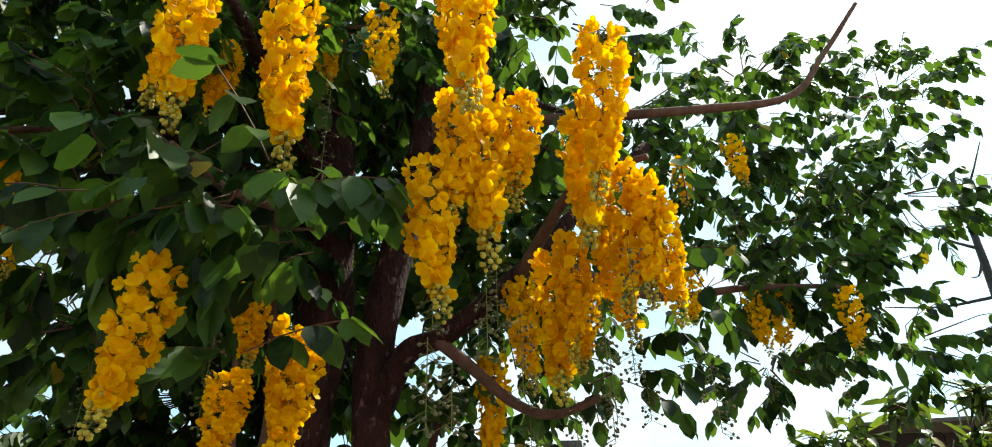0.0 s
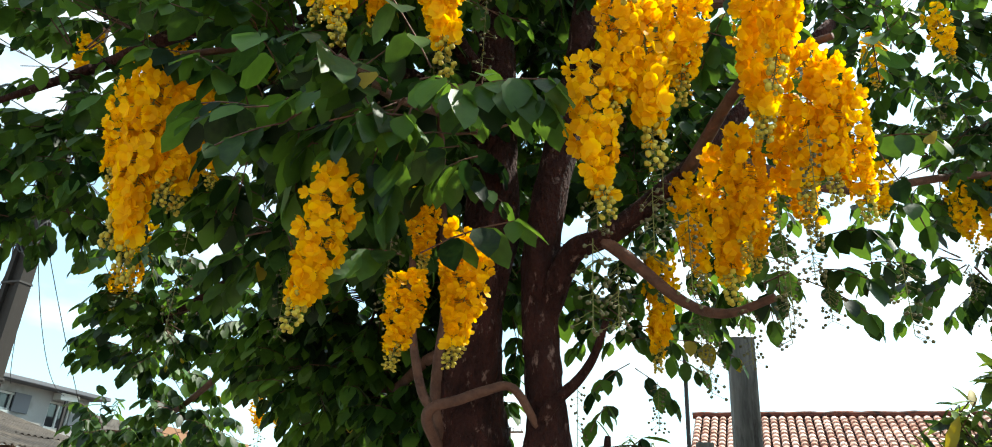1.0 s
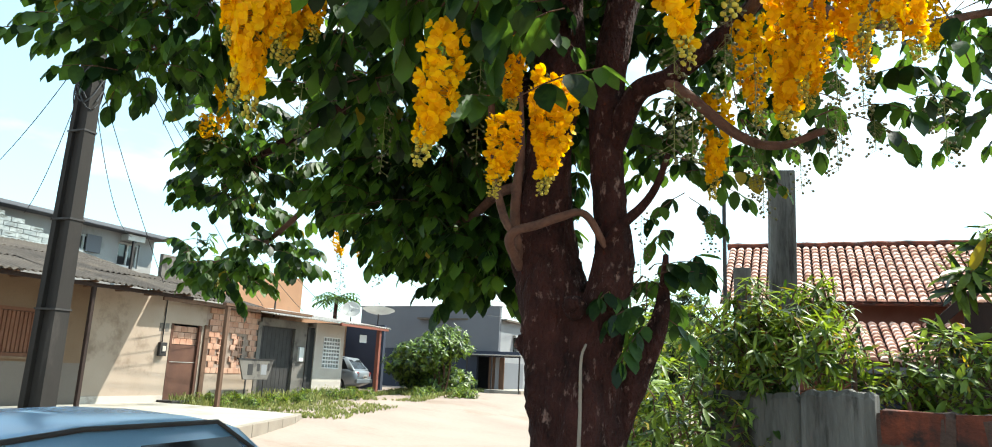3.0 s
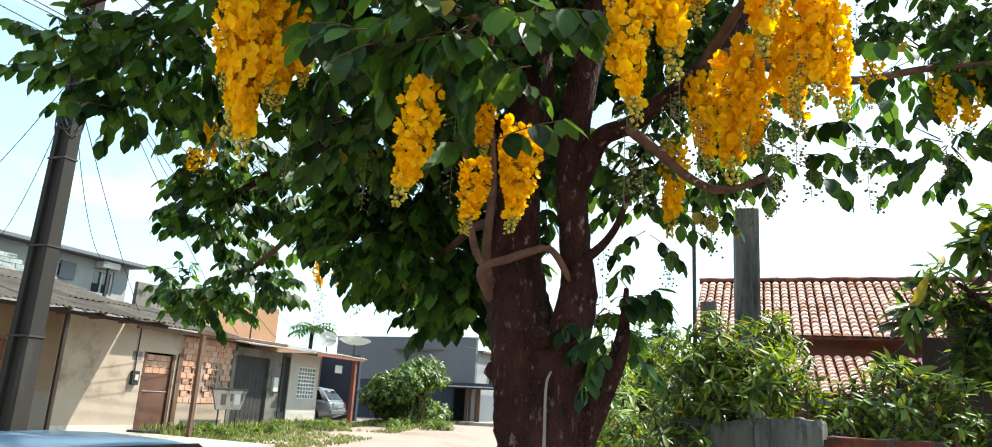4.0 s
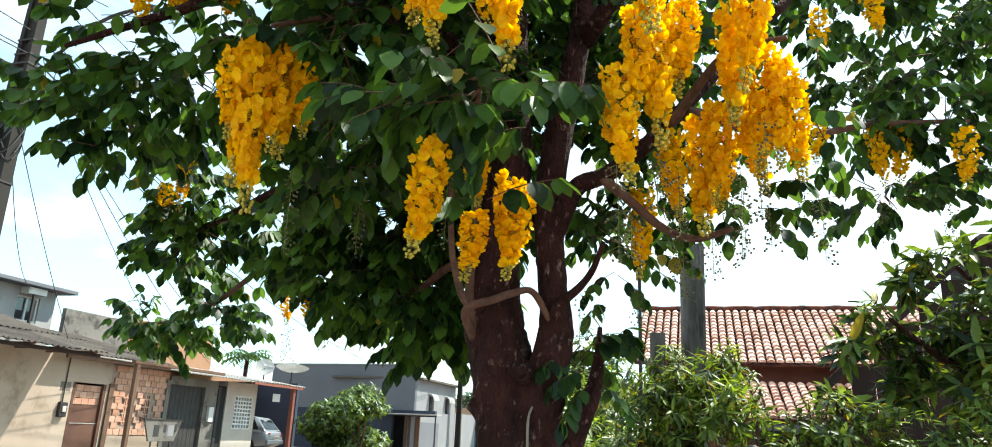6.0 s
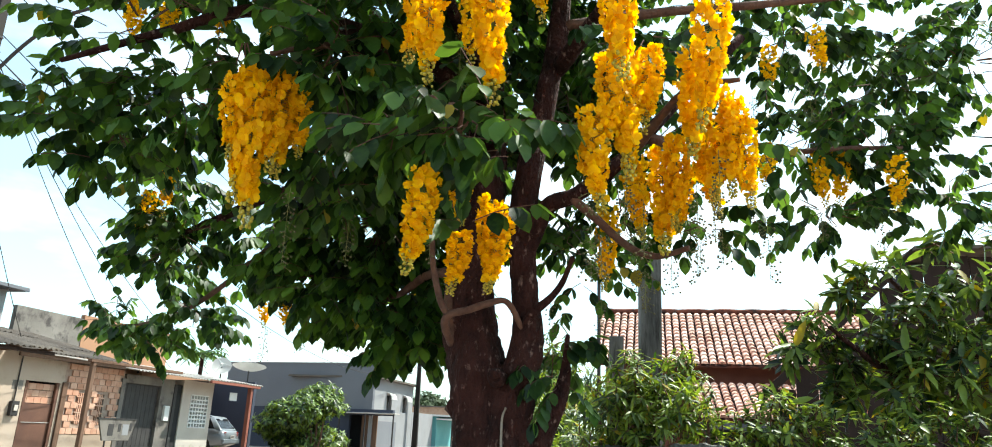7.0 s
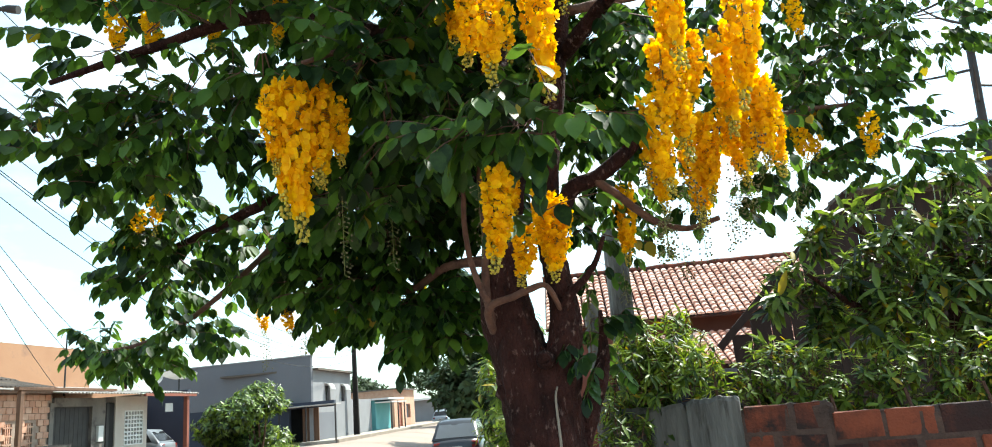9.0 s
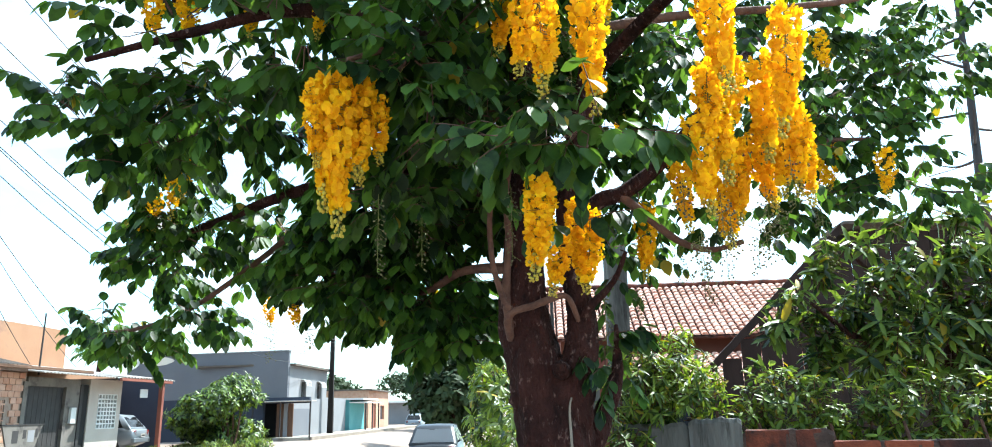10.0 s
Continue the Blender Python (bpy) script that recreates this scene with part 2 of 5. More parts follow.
CARSILVER = mat("car_silver", (0.3, 0.34, 0.38), (0.4, 0.44, 0.48), 0.35, 1, 90, 0.02, metal=0.4, spec=0.6)
TAIL = mat("tail_lamp", (0.3, 0.01, 0.01), (0.42, 0.03, 0.02), 0.25, 5, 60, 0.0)
GLASS = glass_mat("car_glass", (0.03, 0.032, 0.036))
GLASS_PALE = glass_mat("rear_glass", (0.25, 0.27, 0.29))
RIM = mat("wheel_rim", (0.3, 0.3, 0.31), (0.42, 0.42, 0.43), 0.4, 5, 60, 0.05, metal=0.7)
FAR_LEAF = mat("distant_leaf", (0.03, 0.07, 0.018), (0.09, 0.15, 0.04), 0.75, 1, 20, 0.2, spread=0.8, thin=0.1, tone=0.42)

# ---------------------------------------------------------------- builders


def mesh_of(name, verts, faces, materials, index=None, smooth=False):
    me = bpy.data.meshes.new(name)
    me.from_pydata([tuple(v) for v in verts], [], faces)
    for m in materials if isinstance(materials, (list, tuple)) else [materials]:
        me.materials.append(m)
    if index is not None:
        me.polygons.foreach_set("material_index", index)
    if smooth:
        me.polygons.foreach_set("use_smooth", [True] * len(me.polygons))
    me.update()
    return me


def part(name, bm, material, parent=None, label="", smooth=False):
    """Links a bmesh as one mesh object, under a thing or a part."""
    me = bpy.data.meshes.new(name)
    bm.to_mesh(me)
    bm.free()
    for m in material if isinstance(material, (list, tuple)) else [material]:
        me.materials.append(m)
    if smooth:
        me.polygons.foreach_set("use_smooth", [True] * len(me.polygons))
    ob = new(name, me)
    if parent is not None:
        ob.parent = parent
    if label:
        ob["label"] = label
    return ob


def piece(name, me, m, parent):
    ob = new(name, me)
    ob.parent = parent
    ob.matrix_basis = m
    return ob


def empty(name, place=(0, 0, 0), turn=0, label="", category="", group="", kind=""):
    e = new(name)
    e.matrix_basis = pose(*place, 0, 0, turn)
    return tagged(e, label, category, group, kind)


def box(x0, x1, y0, y1, z0, z1, bevel=0.0, bm=None, m=None):
    bm = bm or bmesh.new()
    mat4 = Matrix.LocRotScale(((x0 + x1) / 2, (y0 + y1) / 2, (z0 + z1) / 2), None, (abs(x1 - x0), abs(y1 - y0), abs(z1 - z0)))
    got = bmesh.ops.create_cube(bm, size=1, matrix=(m @ mat4) if m else mat4)
    if bevel:
        edges = {e for v in got["verts"] for e in v.link_edges}
        bmesh.ops.bevel(bm, geom=list(edges), offset=bevel, segments=2, affect="EDGES", profile=0.5)
    return bm


def tube(points, radii, sides=8, bm=None, cap=True, wobble=0.0):
    """A tapered tube along points."""
    bm = bm or bmesh.new()
    pts = [Vector(p) for p in points]
    rings = []
    ref = Vector((0.31, 0.87, 0.2)).normalized()
    for i, p in enumerate(pts):
        d = (pts[min(i + 1, len(pts) - 1)] - pts[max(i - 1, 0)]).normalized()
        u = d.cross(ref)
        if u.length < 0.05:
            u = d.cross(Vector((1, 0, 0)))
        u.normalize()
        v = d.cross(u)
        ring = []
        for k in range(sides):
            a = 2 * math.pi * k / sides
            r = radii[i]
            if wobble:
                q = p + (u * math.cos(a) + v * math.sin(a)) * r
                r *= 1 + wobble * noise.noise(Vector((q.x * 7, q.y * 7, q.z * 2.6))) + wobble * 0.5 * noise.noise(q * 19)
            ring.append(bm.verts.new(p + (u * math.cos(a) + v * math.sin(a)) * r))
        rings.append(ring)
    for a, b in zip(rings, rings[1:]):
        for k in range(sides):
            bm.faces.new((a[k], a[(k + 1) % sides], b[(k + 1) % sides], b[k]))
    if cap:
        bm.faces.new(list(reversed(rings[0])))
        bm.faces.new(rings[-1])
    return bm


def bend(points, n=6):
    """A smooth line through points (Catmull-Rom)."""
    p = [Vector(q) for q in points]
    p = [2 * p[0] - p[1]] + p + [2 * p[-1] - p[-2]]
    out = []
    for i in range(1, len(p) - 2):
        a, b, c, d = p[i - 1:i + 3]
        for k in range(n):
            t = k / n
            out.append(0.5 * (2 * b + (c - a) * t + (2 * a - 5 * b + 4 * c - d) * t * t + (3 * b - a - 3 * c + d) * t ** 3))
    out.append(p[-2])
    return out


def lerp(a, b, n):
    return [a + (b - a) * k / (n - 1) for k in range(n)]


class Foliage:
    """Gathers leaflets and twigs into one mesh."""

    def __init__(self):
        self.v, self.f, self.i = [], [], []

    def leaflet(self, p, d, nrm, length, width, slot=0, fold=0.18, curl=0.15):
        side = d.cross(nrm)
        if side.length < 1e-4:
            return
        side.normalize()
        nn = side.cross(d)
        b = len(self.v)
        v = self.v
        v.append(p)
        for u, w in ((0.16, 0.33), (0.44, 0.48), (0.78, 0.33)):
            c = p + d * (length * u) - nn * (length * curl * u * u)
            v.append(c - side * (width * w) + nn * (width * fold))
            v.append(c)
            v.append(c + side * (width * w) + nn * (width * fold))
        v.append(p + d * length - nn * (length * curl))
        self.f += [(b, b + 2, b + 1), (b, b + 3, b + 2), (b + 7, b + 8, b + 10), (b + 8, b + 9, b + 10)]
        self.f += [(b + k, b + k + 1, b + k + 4, b + k + 3) for k in (1, 2, 4, 5)]
        self.i += [slot] * 8

    def twig(self, a, b, r0, r1, slot=1):
        d = b - a
        if d.length < 1e-4:
            return
        u = d.cross(Vector((0.3, 0.5, 0.81)))
        u.normalize()
        w = d.normalized().cross(u)
        n = len(self.v)
        for p, r in ((a, r0), (b, r1)):
            for k in range(3):
                ang = k * 2.0944
                self.v.append(p + (u * math.cos(ang) + w * math.sin(ang)) * r)
        for k in range(3):
            j = (k + 1) % 3
            self.f.append((n + k, n + j, n + 3 + j, n + 3 + k))
            self.i.append(slot)

    def pinnate(self, rng, p, d, length, leaf, pairs, droop=0.5, slot=0):
        """A feather-shaped leaf: a rachis with pairs of drooping leaflets and one at the end."""
        d = d.normalized()
        q = p.copy()
        step = length / pairs
        up = Vector((0, 0, 1))
        for k in range(pairs):
            side = d.cross(up)
            if side.length < 0.05:
                side = Vector((1, 0, 0))
            side.normalize()
            e = q + d * step
            self.twig(q, e, 0.0032, 0.0026)
            for s in (-1, 1):
                ld = (side * s * rng.uniform(0.5, 0.85) + d * rng.uniform(0.25, 0.55) + up * -rng.uniform(droop * 0.4, droop * 1.5)).normalized()
                nm = (up + side * s * 0.4 + Vector((rng.uniform(-.4, .4), rng.uniform(-.4, .4), 0))).normalized()
                sz = leaf * rng.uniform(0.75, 1.15) * (0.75 + 0.25 * math.sin(math.pi * (k + 1) / pairs))
                self.leaflet(e, ld, nm, sz, sz * rng.uniform(0.6, 0.72), slot if rng.random() > 0.008 else 2, 0.07, 0.18)
            q = e
            d = (d + Vector((0, 0, -0.16 * droop))).normalized()
        self.leaflet(q, (d + Vector((0, 0, -droop * 0.6))).normalized(), up, leaf, leaf * 0.66, slot, 0.07)

    def build(self, name, materials, parent=None, kind=""):
        ob = new(name, mesh_of(name, self.v, self.f, materials, self.i, True))
        if parent is not None:
            ob.parent = parent
        if kind:
            ob["kind"] = kind
        return ob


def fill(fol, rng, centre, radii, leaves, length=0.3, leaf=0.105, pairs=4, droop=0.5, root=None, hull=0.0, keep=None):
    """Fills a rounded, uneven clump with feathered leaves on twigs that run to its middle."""
    c = Vector(centre)
    hub = Vector(root) if root else c
    for _ in range(leaves):
        while True:
            o = Vector((rng.uniform(-1, 1), rng.uniform(-1, 1), rng.uniform(-1, 1)))
            if hull <= o.length < 1:
                break
        p = c + Vector((o.x * radii[0], o.y * radii[1], o.z * radii[2]))
        if keep and not keep(p):
            continue
        d = Vector((o.x, o.y, o.z * 0.4 + 0.1)) + Vector((rng.uniform(-.7, .7), rng.uniform(-.7, .7), rng.uniform(-.3, .3)))
        if rng.random() < 0.3:
            fol.twig(hub + (p - hub) * 0.25, p, 0.006, 0.003)
        fol.pinnate(rng, p, d, length * rng.uniform(0.7, 1.2), leaf, rng.choice((pairs - 1, pairs, pairs + 1)), droop)


def whorls(fol, rng, centre, radii, count, leaf=0.14, width=0.22, droop=0.35, blades=9, hull=0.0, stem=0.25):
    """Fills a clump with rosettes of narrow leaves (mango, shrubs)."""
    c = Vector(centre)
    for _ in range(count):
        while True:
            o = Vector((rng.uniform(-1, 1), rng.uniform(-1, 1), rng.uniform(-1, 1)))
            if hull <= o.length < 1:
                break
        p = c + Vector((o.x * radii[0], o.y * radii[1], o.z * radii[2]))
        ax = (o + Vector((rng.uniform(-.5, .5), rng.uniform(-.5, .5), rng.uniform(0, 0.9)))).normalized()
        fol.twig(p - ax * stem, p, 0.006, 0.004)
        u = ax.cross(Vector((0.3, 0.4, 0.86))).normalized()
        v = ax.cross(u)
        for k in range(blades):
            a = 2.4 * k + rng.uniform(-.3, .3)
            d = (ax * rng.uniform(0.1, 0.8) + (u * math.cos(a) + v * math.sin(a)) + Vector((0, 0, -droop * rng.uniform(0.2, 1.6)))).normalized()
            s = leaf * rng.uniform(0.7, 1.2)
            fol.leaflet(p - ax * (stem * 0.5 * k / blades), d, (ax + Vector((0, 0, 0.7))).normalized(), s, s * width * rng.uniform(0.85, 1.2), 0 if rng.random() > 0.03 else 2, 0.12, 0.2)

# ---------------------------------------------------------------- ground and street


def soft_step(t):
    t = min(1.0, max(0.0, t))
    return t * t * (3 - 2 * t)


def ground_z(x, y):
    s = soft_step((-6.0 - x) / 4.5)
    return -0.40 + 0.33 * s + 0.33 * soft_step((y - 16) / 16) * s + 0.03 * noise.noise(Vector((x * 0.5, y * 0.5, 0)))


def build_ground():
    xs = sorted({*np.arange(-40, 24.1, 1.0).tolist(), -900, -300, -120, -70, 40, 70, 120, 300, 900})
    ys = sorted({*np.arange(-12, 60.1, 1.0).tolist(), -900, -300, -80, -30, 75, 100, 140, 200, 400, 1200})
    verts = [(x, y, ground_z(x, y)) for y in ys for x in xs]
    w = len(xs)
    faces = [(j * w + i, j * w + i + 1, (j + 1) * w + i + 1, (j + 1) * w + i) for j in range(len(ys) - 1) for i in range(w - 1)]
    tagged(new("ground", mesh_of("ground", verts, faces, DIRT, smooth=True)), "pale packed earth street and ground", "ground", kind="structure")


build_ground()


def build_pavement():
    bm = bmesh.new()
    edge = [(-15.2, 2.0), (-5.6, 2.0), (-6.9, 6.5), (-8.35, 11.3), (-9.9, 15.7), (-10.4, 16.6), (-15.2, 16.85)]
    top = [bm.verts.new((x, y, 0.06)) for x, y in edge]
    f = bm.faces.new(top)
    got = bmesh.ops.extrude_face_region(bm, geom=[f])
    for v in got["geom"]:
        if isinstance(v, bmesh.types.BMVert):
            v.co.z = -0.6
    bmesh.ops.recalc_face_normals(bm, faces=bm.faces)
    ob = part("pavement", bm, [PAVING])
    tagged(ob, "worn pale concrete pavement before the houses", "pavement", kind="structure")
    line = [Vector((x, y, 0)) for x, y in edge[1:6]]
    for a, b in zip(line, line[1:]):
        d = b - a
        n = max(1, round(d.length / 0.9))
        for k in range(n):
            p = a + d * ((k + 0.5) / n)
            me_ob = part("kerb", box(-d.length / n / 2 + 0.008, d.length / n / 2 - 0.008, -0.16, 0.0, -0.6, 0.075, 0.015), KERB, ob)
            me_ob.matrix_basis = Matrix.Translation(p) @ Matrix.Rotation(math.atan2(d.y, d.x), 4, "Z")


build_pavement()
side = part("pavement", box(-13.4, -11.55, 36.0, 66.0, -0.3, 0.42, 0.03), PAVING)
tagged(side, "pale raised concrete pavement along the shops", "pavement", kind="structure")
for k in range(30):
    part("kerb", box(-11.55, -11.42, 36.01 + k, 36.99 + k, -0.3, 0.43, 0.015), KERB, side)


def wall_boxes(bm, axis, at, thick, a0, a1, z0, z1, holes=()):
    """A wall along y (axis x) or along x (axis y), front face at `at`, with real openings (a, b, low, high)."""
    def put(a, b, lo, hi):
        if b - a < 0.004 or hi - lo < 0.004:
            return
        if axis == "x":
            box(at - thick, at, a, b, lo, hi, bm=bm)
        else:
            box(a, b, at, at + thick, lo, hi, bm=bm)
    cur = a0
    for a, b, lo, hi in sorted(holes):
        put(cur, a, z0, z1)
        put(a, b, z0, lo)
        put(a, b, hi, z1)
        cur = b
    put(cur, a1, z0, z1)
    return bm


def sheet_mesh(width, length, waves, amp=0.025):
    """One corrugated sheet: width along y, length along -x from its eave."""
    n = waves * 6
    v, f = [], []
    for u in (0, 1):
        for k in range(n + 1):
            v.append((-length * u, width * k / n, amp * math.sin(2 * math.pi * waves * k / n)))
    m = n + 1
    for k in range(n):
        f.append((k, k + 1, m + k + 1, m + k))
    base = len(v)
    v += [(x, y, z - 0.012) for x, y, z in v]
    f += [tuple(base + i for i in reversed(q)) for q in f]
    f += [(k + 1, k, base + k, base + k + 1) for k in range(n)]
    return mesh_of("corrugated_sheet", v, f, SHEETROOF)


def sheet_roof(parent, x0, z0, x1, z1, y0, y1, rows, material, rng):
    run = math.hypot(x0 - x1, z1 - z0)
    tilt = math.atan2(z1 - z0, x0 - x1)
    cols = max(1, round((y1 - y0) / 1.0))
    me = sheet_mesh((y1 - y0) / cols + 0.05, run / rows + 0.12, 6)
    me.materials[0] = material
    for r in range(rows):
        for c in range(cols):
            p = Vector((x0 + (x1 - x0) * r / rows, y0 + (y1 - y0) * c / cols, z0 + (z1 - z0) * r / rows + 0.014 * r + rng.uniform(-0.012, 0.012) + 0.004 * (c % 2)))
            piece("roof_sheet", me, Matrix.Translation(p) @ Matrix.Rotation(tilt + rng.uniform(-0.01, 0.01), 4, "Y"), parent)


FX = -15.2
rng = random.Random(11)

# plastered house with a porch roof
house_a = empty("plastered_house", (0, 0, 0), label="ochre plastered house under a corrugated sheet roof", category="house")
# wall under the porch roof, part of its shade carried by the darker paint
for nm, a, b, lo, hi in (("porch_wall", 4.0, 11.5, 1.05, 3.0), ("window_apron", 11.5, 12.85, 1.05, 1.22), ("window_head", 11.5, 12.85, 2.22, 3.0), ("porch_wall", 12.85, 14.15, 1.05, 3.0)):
    part(nm, box(FX - 0.16, FX, a, b, lo, hi), PLASTER_BROWN_SHADED, house_a, "brown painted plaster under the porch, darkened for its shade")
part("porch_dado", box(FX - 0.16, FX + 0.003, 4.0, 14.15, -0.3, 1.05), PLASTER_GREY_SHADED, house_a, "stained grey lower wall, darkened for the porch shade")
part("wall", wall_boxes(bmesh.new(), "x", FX, 0.16, 14.15, 16.92, -0.3, 3.0), PLASTER, house_a)
part("door_head", box(FX - 0.16, FX, 16.92, 18.12, 2.26, 3.0), PLASTER, house_a)
part("door_reveal", box(FX - 0.16, FX, 18.12, 18.25, -0.3, 3.0), PLASTER, house_a)
part("back_wall", box(-20.2, -20.05, 4.0, 18.2, -0.3, 4.0), PLASTER, house_a)
part("end_wall", box(-20.05, -15.36, 3.85, 4.0, -0.3, 3.3), PLASTER, house_a)
part("plinth", box(FX, FX + 0.03, 14.2, 16.9, 0.06, 0.24), PLASTER_PALE, house_a)
roof_a = empty("roof")
roof_a.parent = house_a
sheet_roof(roof_a, -13.5, 2.97, -18.5, 4.25, 4.0, 16.15, 3, SHEETROOF, rng)
sheet_roof(roof_a, -14.7, 3.02, -18.5, 3.9, 16.15, 20.2, 3, SHEETROOF, rng)
part("beam", box(-13.8, -13.70, 4.0, 16.1, 2.84, 2.93, 0.01), SHEDWOOD, house_a)
part("fascia", box(-14.86, -14.8, 16.15, 20.2, 2.84, 2.94, 0.008), WOOD, house_a)
for k in range(13):
    part("rafter", box(-15.19, -13.6, 4.4 + 0.95 * k, 4.48 + 0.95 * k, 2.93, 2.98), WOOD, house_a)
part("porch_post", box(-13.79, -13.70, 13.0, 13.09, 0.02, 2.84, 0.012), SHEDWOOD, house_a)
# black sheet behind the slats, painted as the shade inside
shut = part("window", box(-15.33, -15.29, 11.5, 12.85, 1.22, 2.22), DARK, house_a)
part("frame", wall_boxes(bmesh.new(), "x", FX + 0.02, 0.1, 11.44, 12.91, 1.16, 2.28, [(11.52, 12.83, 1.24, 2.2)]), SHUTTER, shut)
slat = mesh_of("shutter_slat", *(lambda b: ([v.co.copy() for v in b.verts], [[v.index for v in f.verts] for f in b.faces]))(box(-0.02, 0.02, -0.045, 0.045, -0.47, 0.47, 0.006)), SHUTTER)
for k in range(13):
    piece("slat", slat, pose(-15.24, 11.57 + 0.101 * k, 1.72, 0, 0, 12), shut)
part("sill", box(-15.2, -15.12, 11.4, 12.95, 1.1, 1.16, 0.01), PLASTER_BROWN_SHADED, house_a)
door = part("door", box(-15.3, -15.26, 16.94, 18.1, 0.1, 1.66, 0.006), RUST, house_a, "brown rusted sheet-iron door")
part("rail", box(-15.262, -15.245, 16.96, 18.08, 1.16, 1.18), ZINC, door)
for a in (16.94, 18.02):
    part("jamb", box(-15.27, -15.2, a, a + 0.08, 0.1, 2.26), RUST, door)
part("door_step", box(-15.2, -14.6, 16.7, 17.7, 0.06, 0.12, 0.01), IRON, house_a)
meter = part("meter_box", box(-15.2, -15.09, 16.52, 16.76, 1.32, 1.7, 0.012), IRON, house_a, "dark open electricity meter box")
part("meter", box(-15.09, -15.06, 16.58, 16.7, 1.45, 1.6, 0.01), PLASTER_PALE, meter)
part("pipe", tube([(-15.17, 16.63, 1.7), (-15.17, 16.63, 2.95)], [0.018] * 2, 8), IRON, meter)
panel = part("painted_sign", box(-15.2, -15.194, 7.4, 11.28, 0.58, 2.18), SIGNWHITE, house_a, "faded white painted panel with worn lettering")


def letter(ch, y, z, turn, size, material, parent):
    """One painted letter on the street face of the plastered wall."""
    cu = bpy.data.curves.new("letter", "FONT")
    cu.body, cu.size, cu.extrude, cu.offset, cu.align_x, cu.align_y = ch, size, 0.002, 0.014, "CENTER", "CENTER"
    tmp = new("letter_outline", cu)
    me = bpy.data.meshes.new_from_object(tmp.evaluated_get(bpy.context.evaluated_depsgraph_get()))
    bpy.data.objects.remove(tmp)
    me.materials.clear()
    me.materials.append(material)
    lie = Matrix(((0, 0, 1, -15.192), (1, 0, 0, y), (0, 1, 0, z), (0, 0, 0, 1)))
    return piece("letter", me, lie @ Matrix.Rotation(radians(turn), 4, "Z") @ Matrix.Diagonal((0.85, 1, 1, 1)), parent)


for ch, y, z, turn in (("C", 9.58, 1.74, 6), ("E", 9.87, 1.79, 0), ("A", 10.17, 1.78, -7), ("R", 10.45, 1.72, -15), ("I", 10.65, 1.65, -22), ("A", 10.84, 1.53, -32)):
    letter(ch, y, z, turn, 0.46, LETTER, panel)
for y0 in (9.42, 10.15):
    bm = bmesh.new()
    ring = [bm.verts.new((-15.194, y0 + 0.3 + 0.3 * math.cos(a), 1.36 + 0.11 * math.sin(a) - 0.12 * math.cos(a))) for a in lerp(0, 2 * math.pi * 11 / 12, 12)]
    bmesh.ops.solidify(bm, geom=[bm.faces.new(ring)], thickness=0.004)
    part("emblem", bm, LETTER, panel)
for y0, count, step, lo, hi, paint in ((9.3, 4, 0.15, 0.96, 1.05, LETTER_RED), (10.02, 9, 0.122, 0.96, 1.08, LETTER_RED), (9.5, 5, 0.1, 0.76, 0.82, LETTER_BLUE), (10.1, 7, 0.1, 0.77, 0.84, LETTER_BLUE)):
    for k in range(count):
        tall = 0.05 if count == 9 and k in (0, 7) else 0.0
        part("letter_bar", box(-15.194, -15.19, y0 + step * k, y0 + step * (k + 0.72), lo, hi + tall), paint, panel)
for k in range(2):
    part("number_bar", box(-15.2, -15.196, 17.0 - 0.5 + 0.2 * k, 17.0 - 0.36 + 0.2 * k, 2.0, 2.24), DIRTY, house_a)

# crumbling whitewashed parapet above the sheet roof
parapet = empty("ruined_parapet", label="crumbling whitewashed block parapet above a sheet roof", category="wall")
block = mesh_of("block", *(lambda b: ([v.co.copy() for v in b.verts], [[v.index for v in f.verts] for f in b.faces]))(box(-0.07, 0.07, -0.19, 0.19, -0.064, 0.064, 0.008)), WHITEWASH)
for r in range(14):
    for c in range(26):
        y = 8.2 + 0.39 * c + 0.195 * (r % 2)
        z = 3.6 + 0.134 * r
        top = 5.24 - max(0, y - 12.8) * 0.27 + 0.2 * noise.noise(Vector((y * 1.1, 3, 0)))
        if z < top:
            piece("block", block, pose(-18.6 + rng.uniform(-.012, .012), y, z, 0, 0, rng.uniform(-1.5, 1.5)), parapet)
part("mortar_core", box(-18.65, -18.575, 8.0, 14.6, 3.4, 4.6), WHITEWASH, parapet)
part("pier", box(-18.7, -18.46, 12.55, 12.85, 3.4, 5.22, 0.012), WHITEWASH, parapet)

# two-storey house behind
house_b = empty("two_storey_house", label="grey two-storey house with a flat overhanging roof", category="house")
part("wall", wall_boxes(bmesh.new(), "x", -19.6, 0.2, 10.0, 19.95, -0.3, 5.3, [(16.7, 17.75, 4.5, 5.02), (18.5, 19.35, 4.2, 5.02)]), HOUSEGREY, house_b)
part("side_wall", box(-26, -19.8, 19.75, 19.95, -0.3, 5.3), HOUSEGREY, house_b)
part("back_wall", box(-26.2, -26, 10, 19.95, -0.3, 5.3), GREYWALL, house_b)
part("roof", box(-26.6, -19.05, 9.6, 20.3, 5.3, 5.43, 0.02), GREYPAINT, house_b)
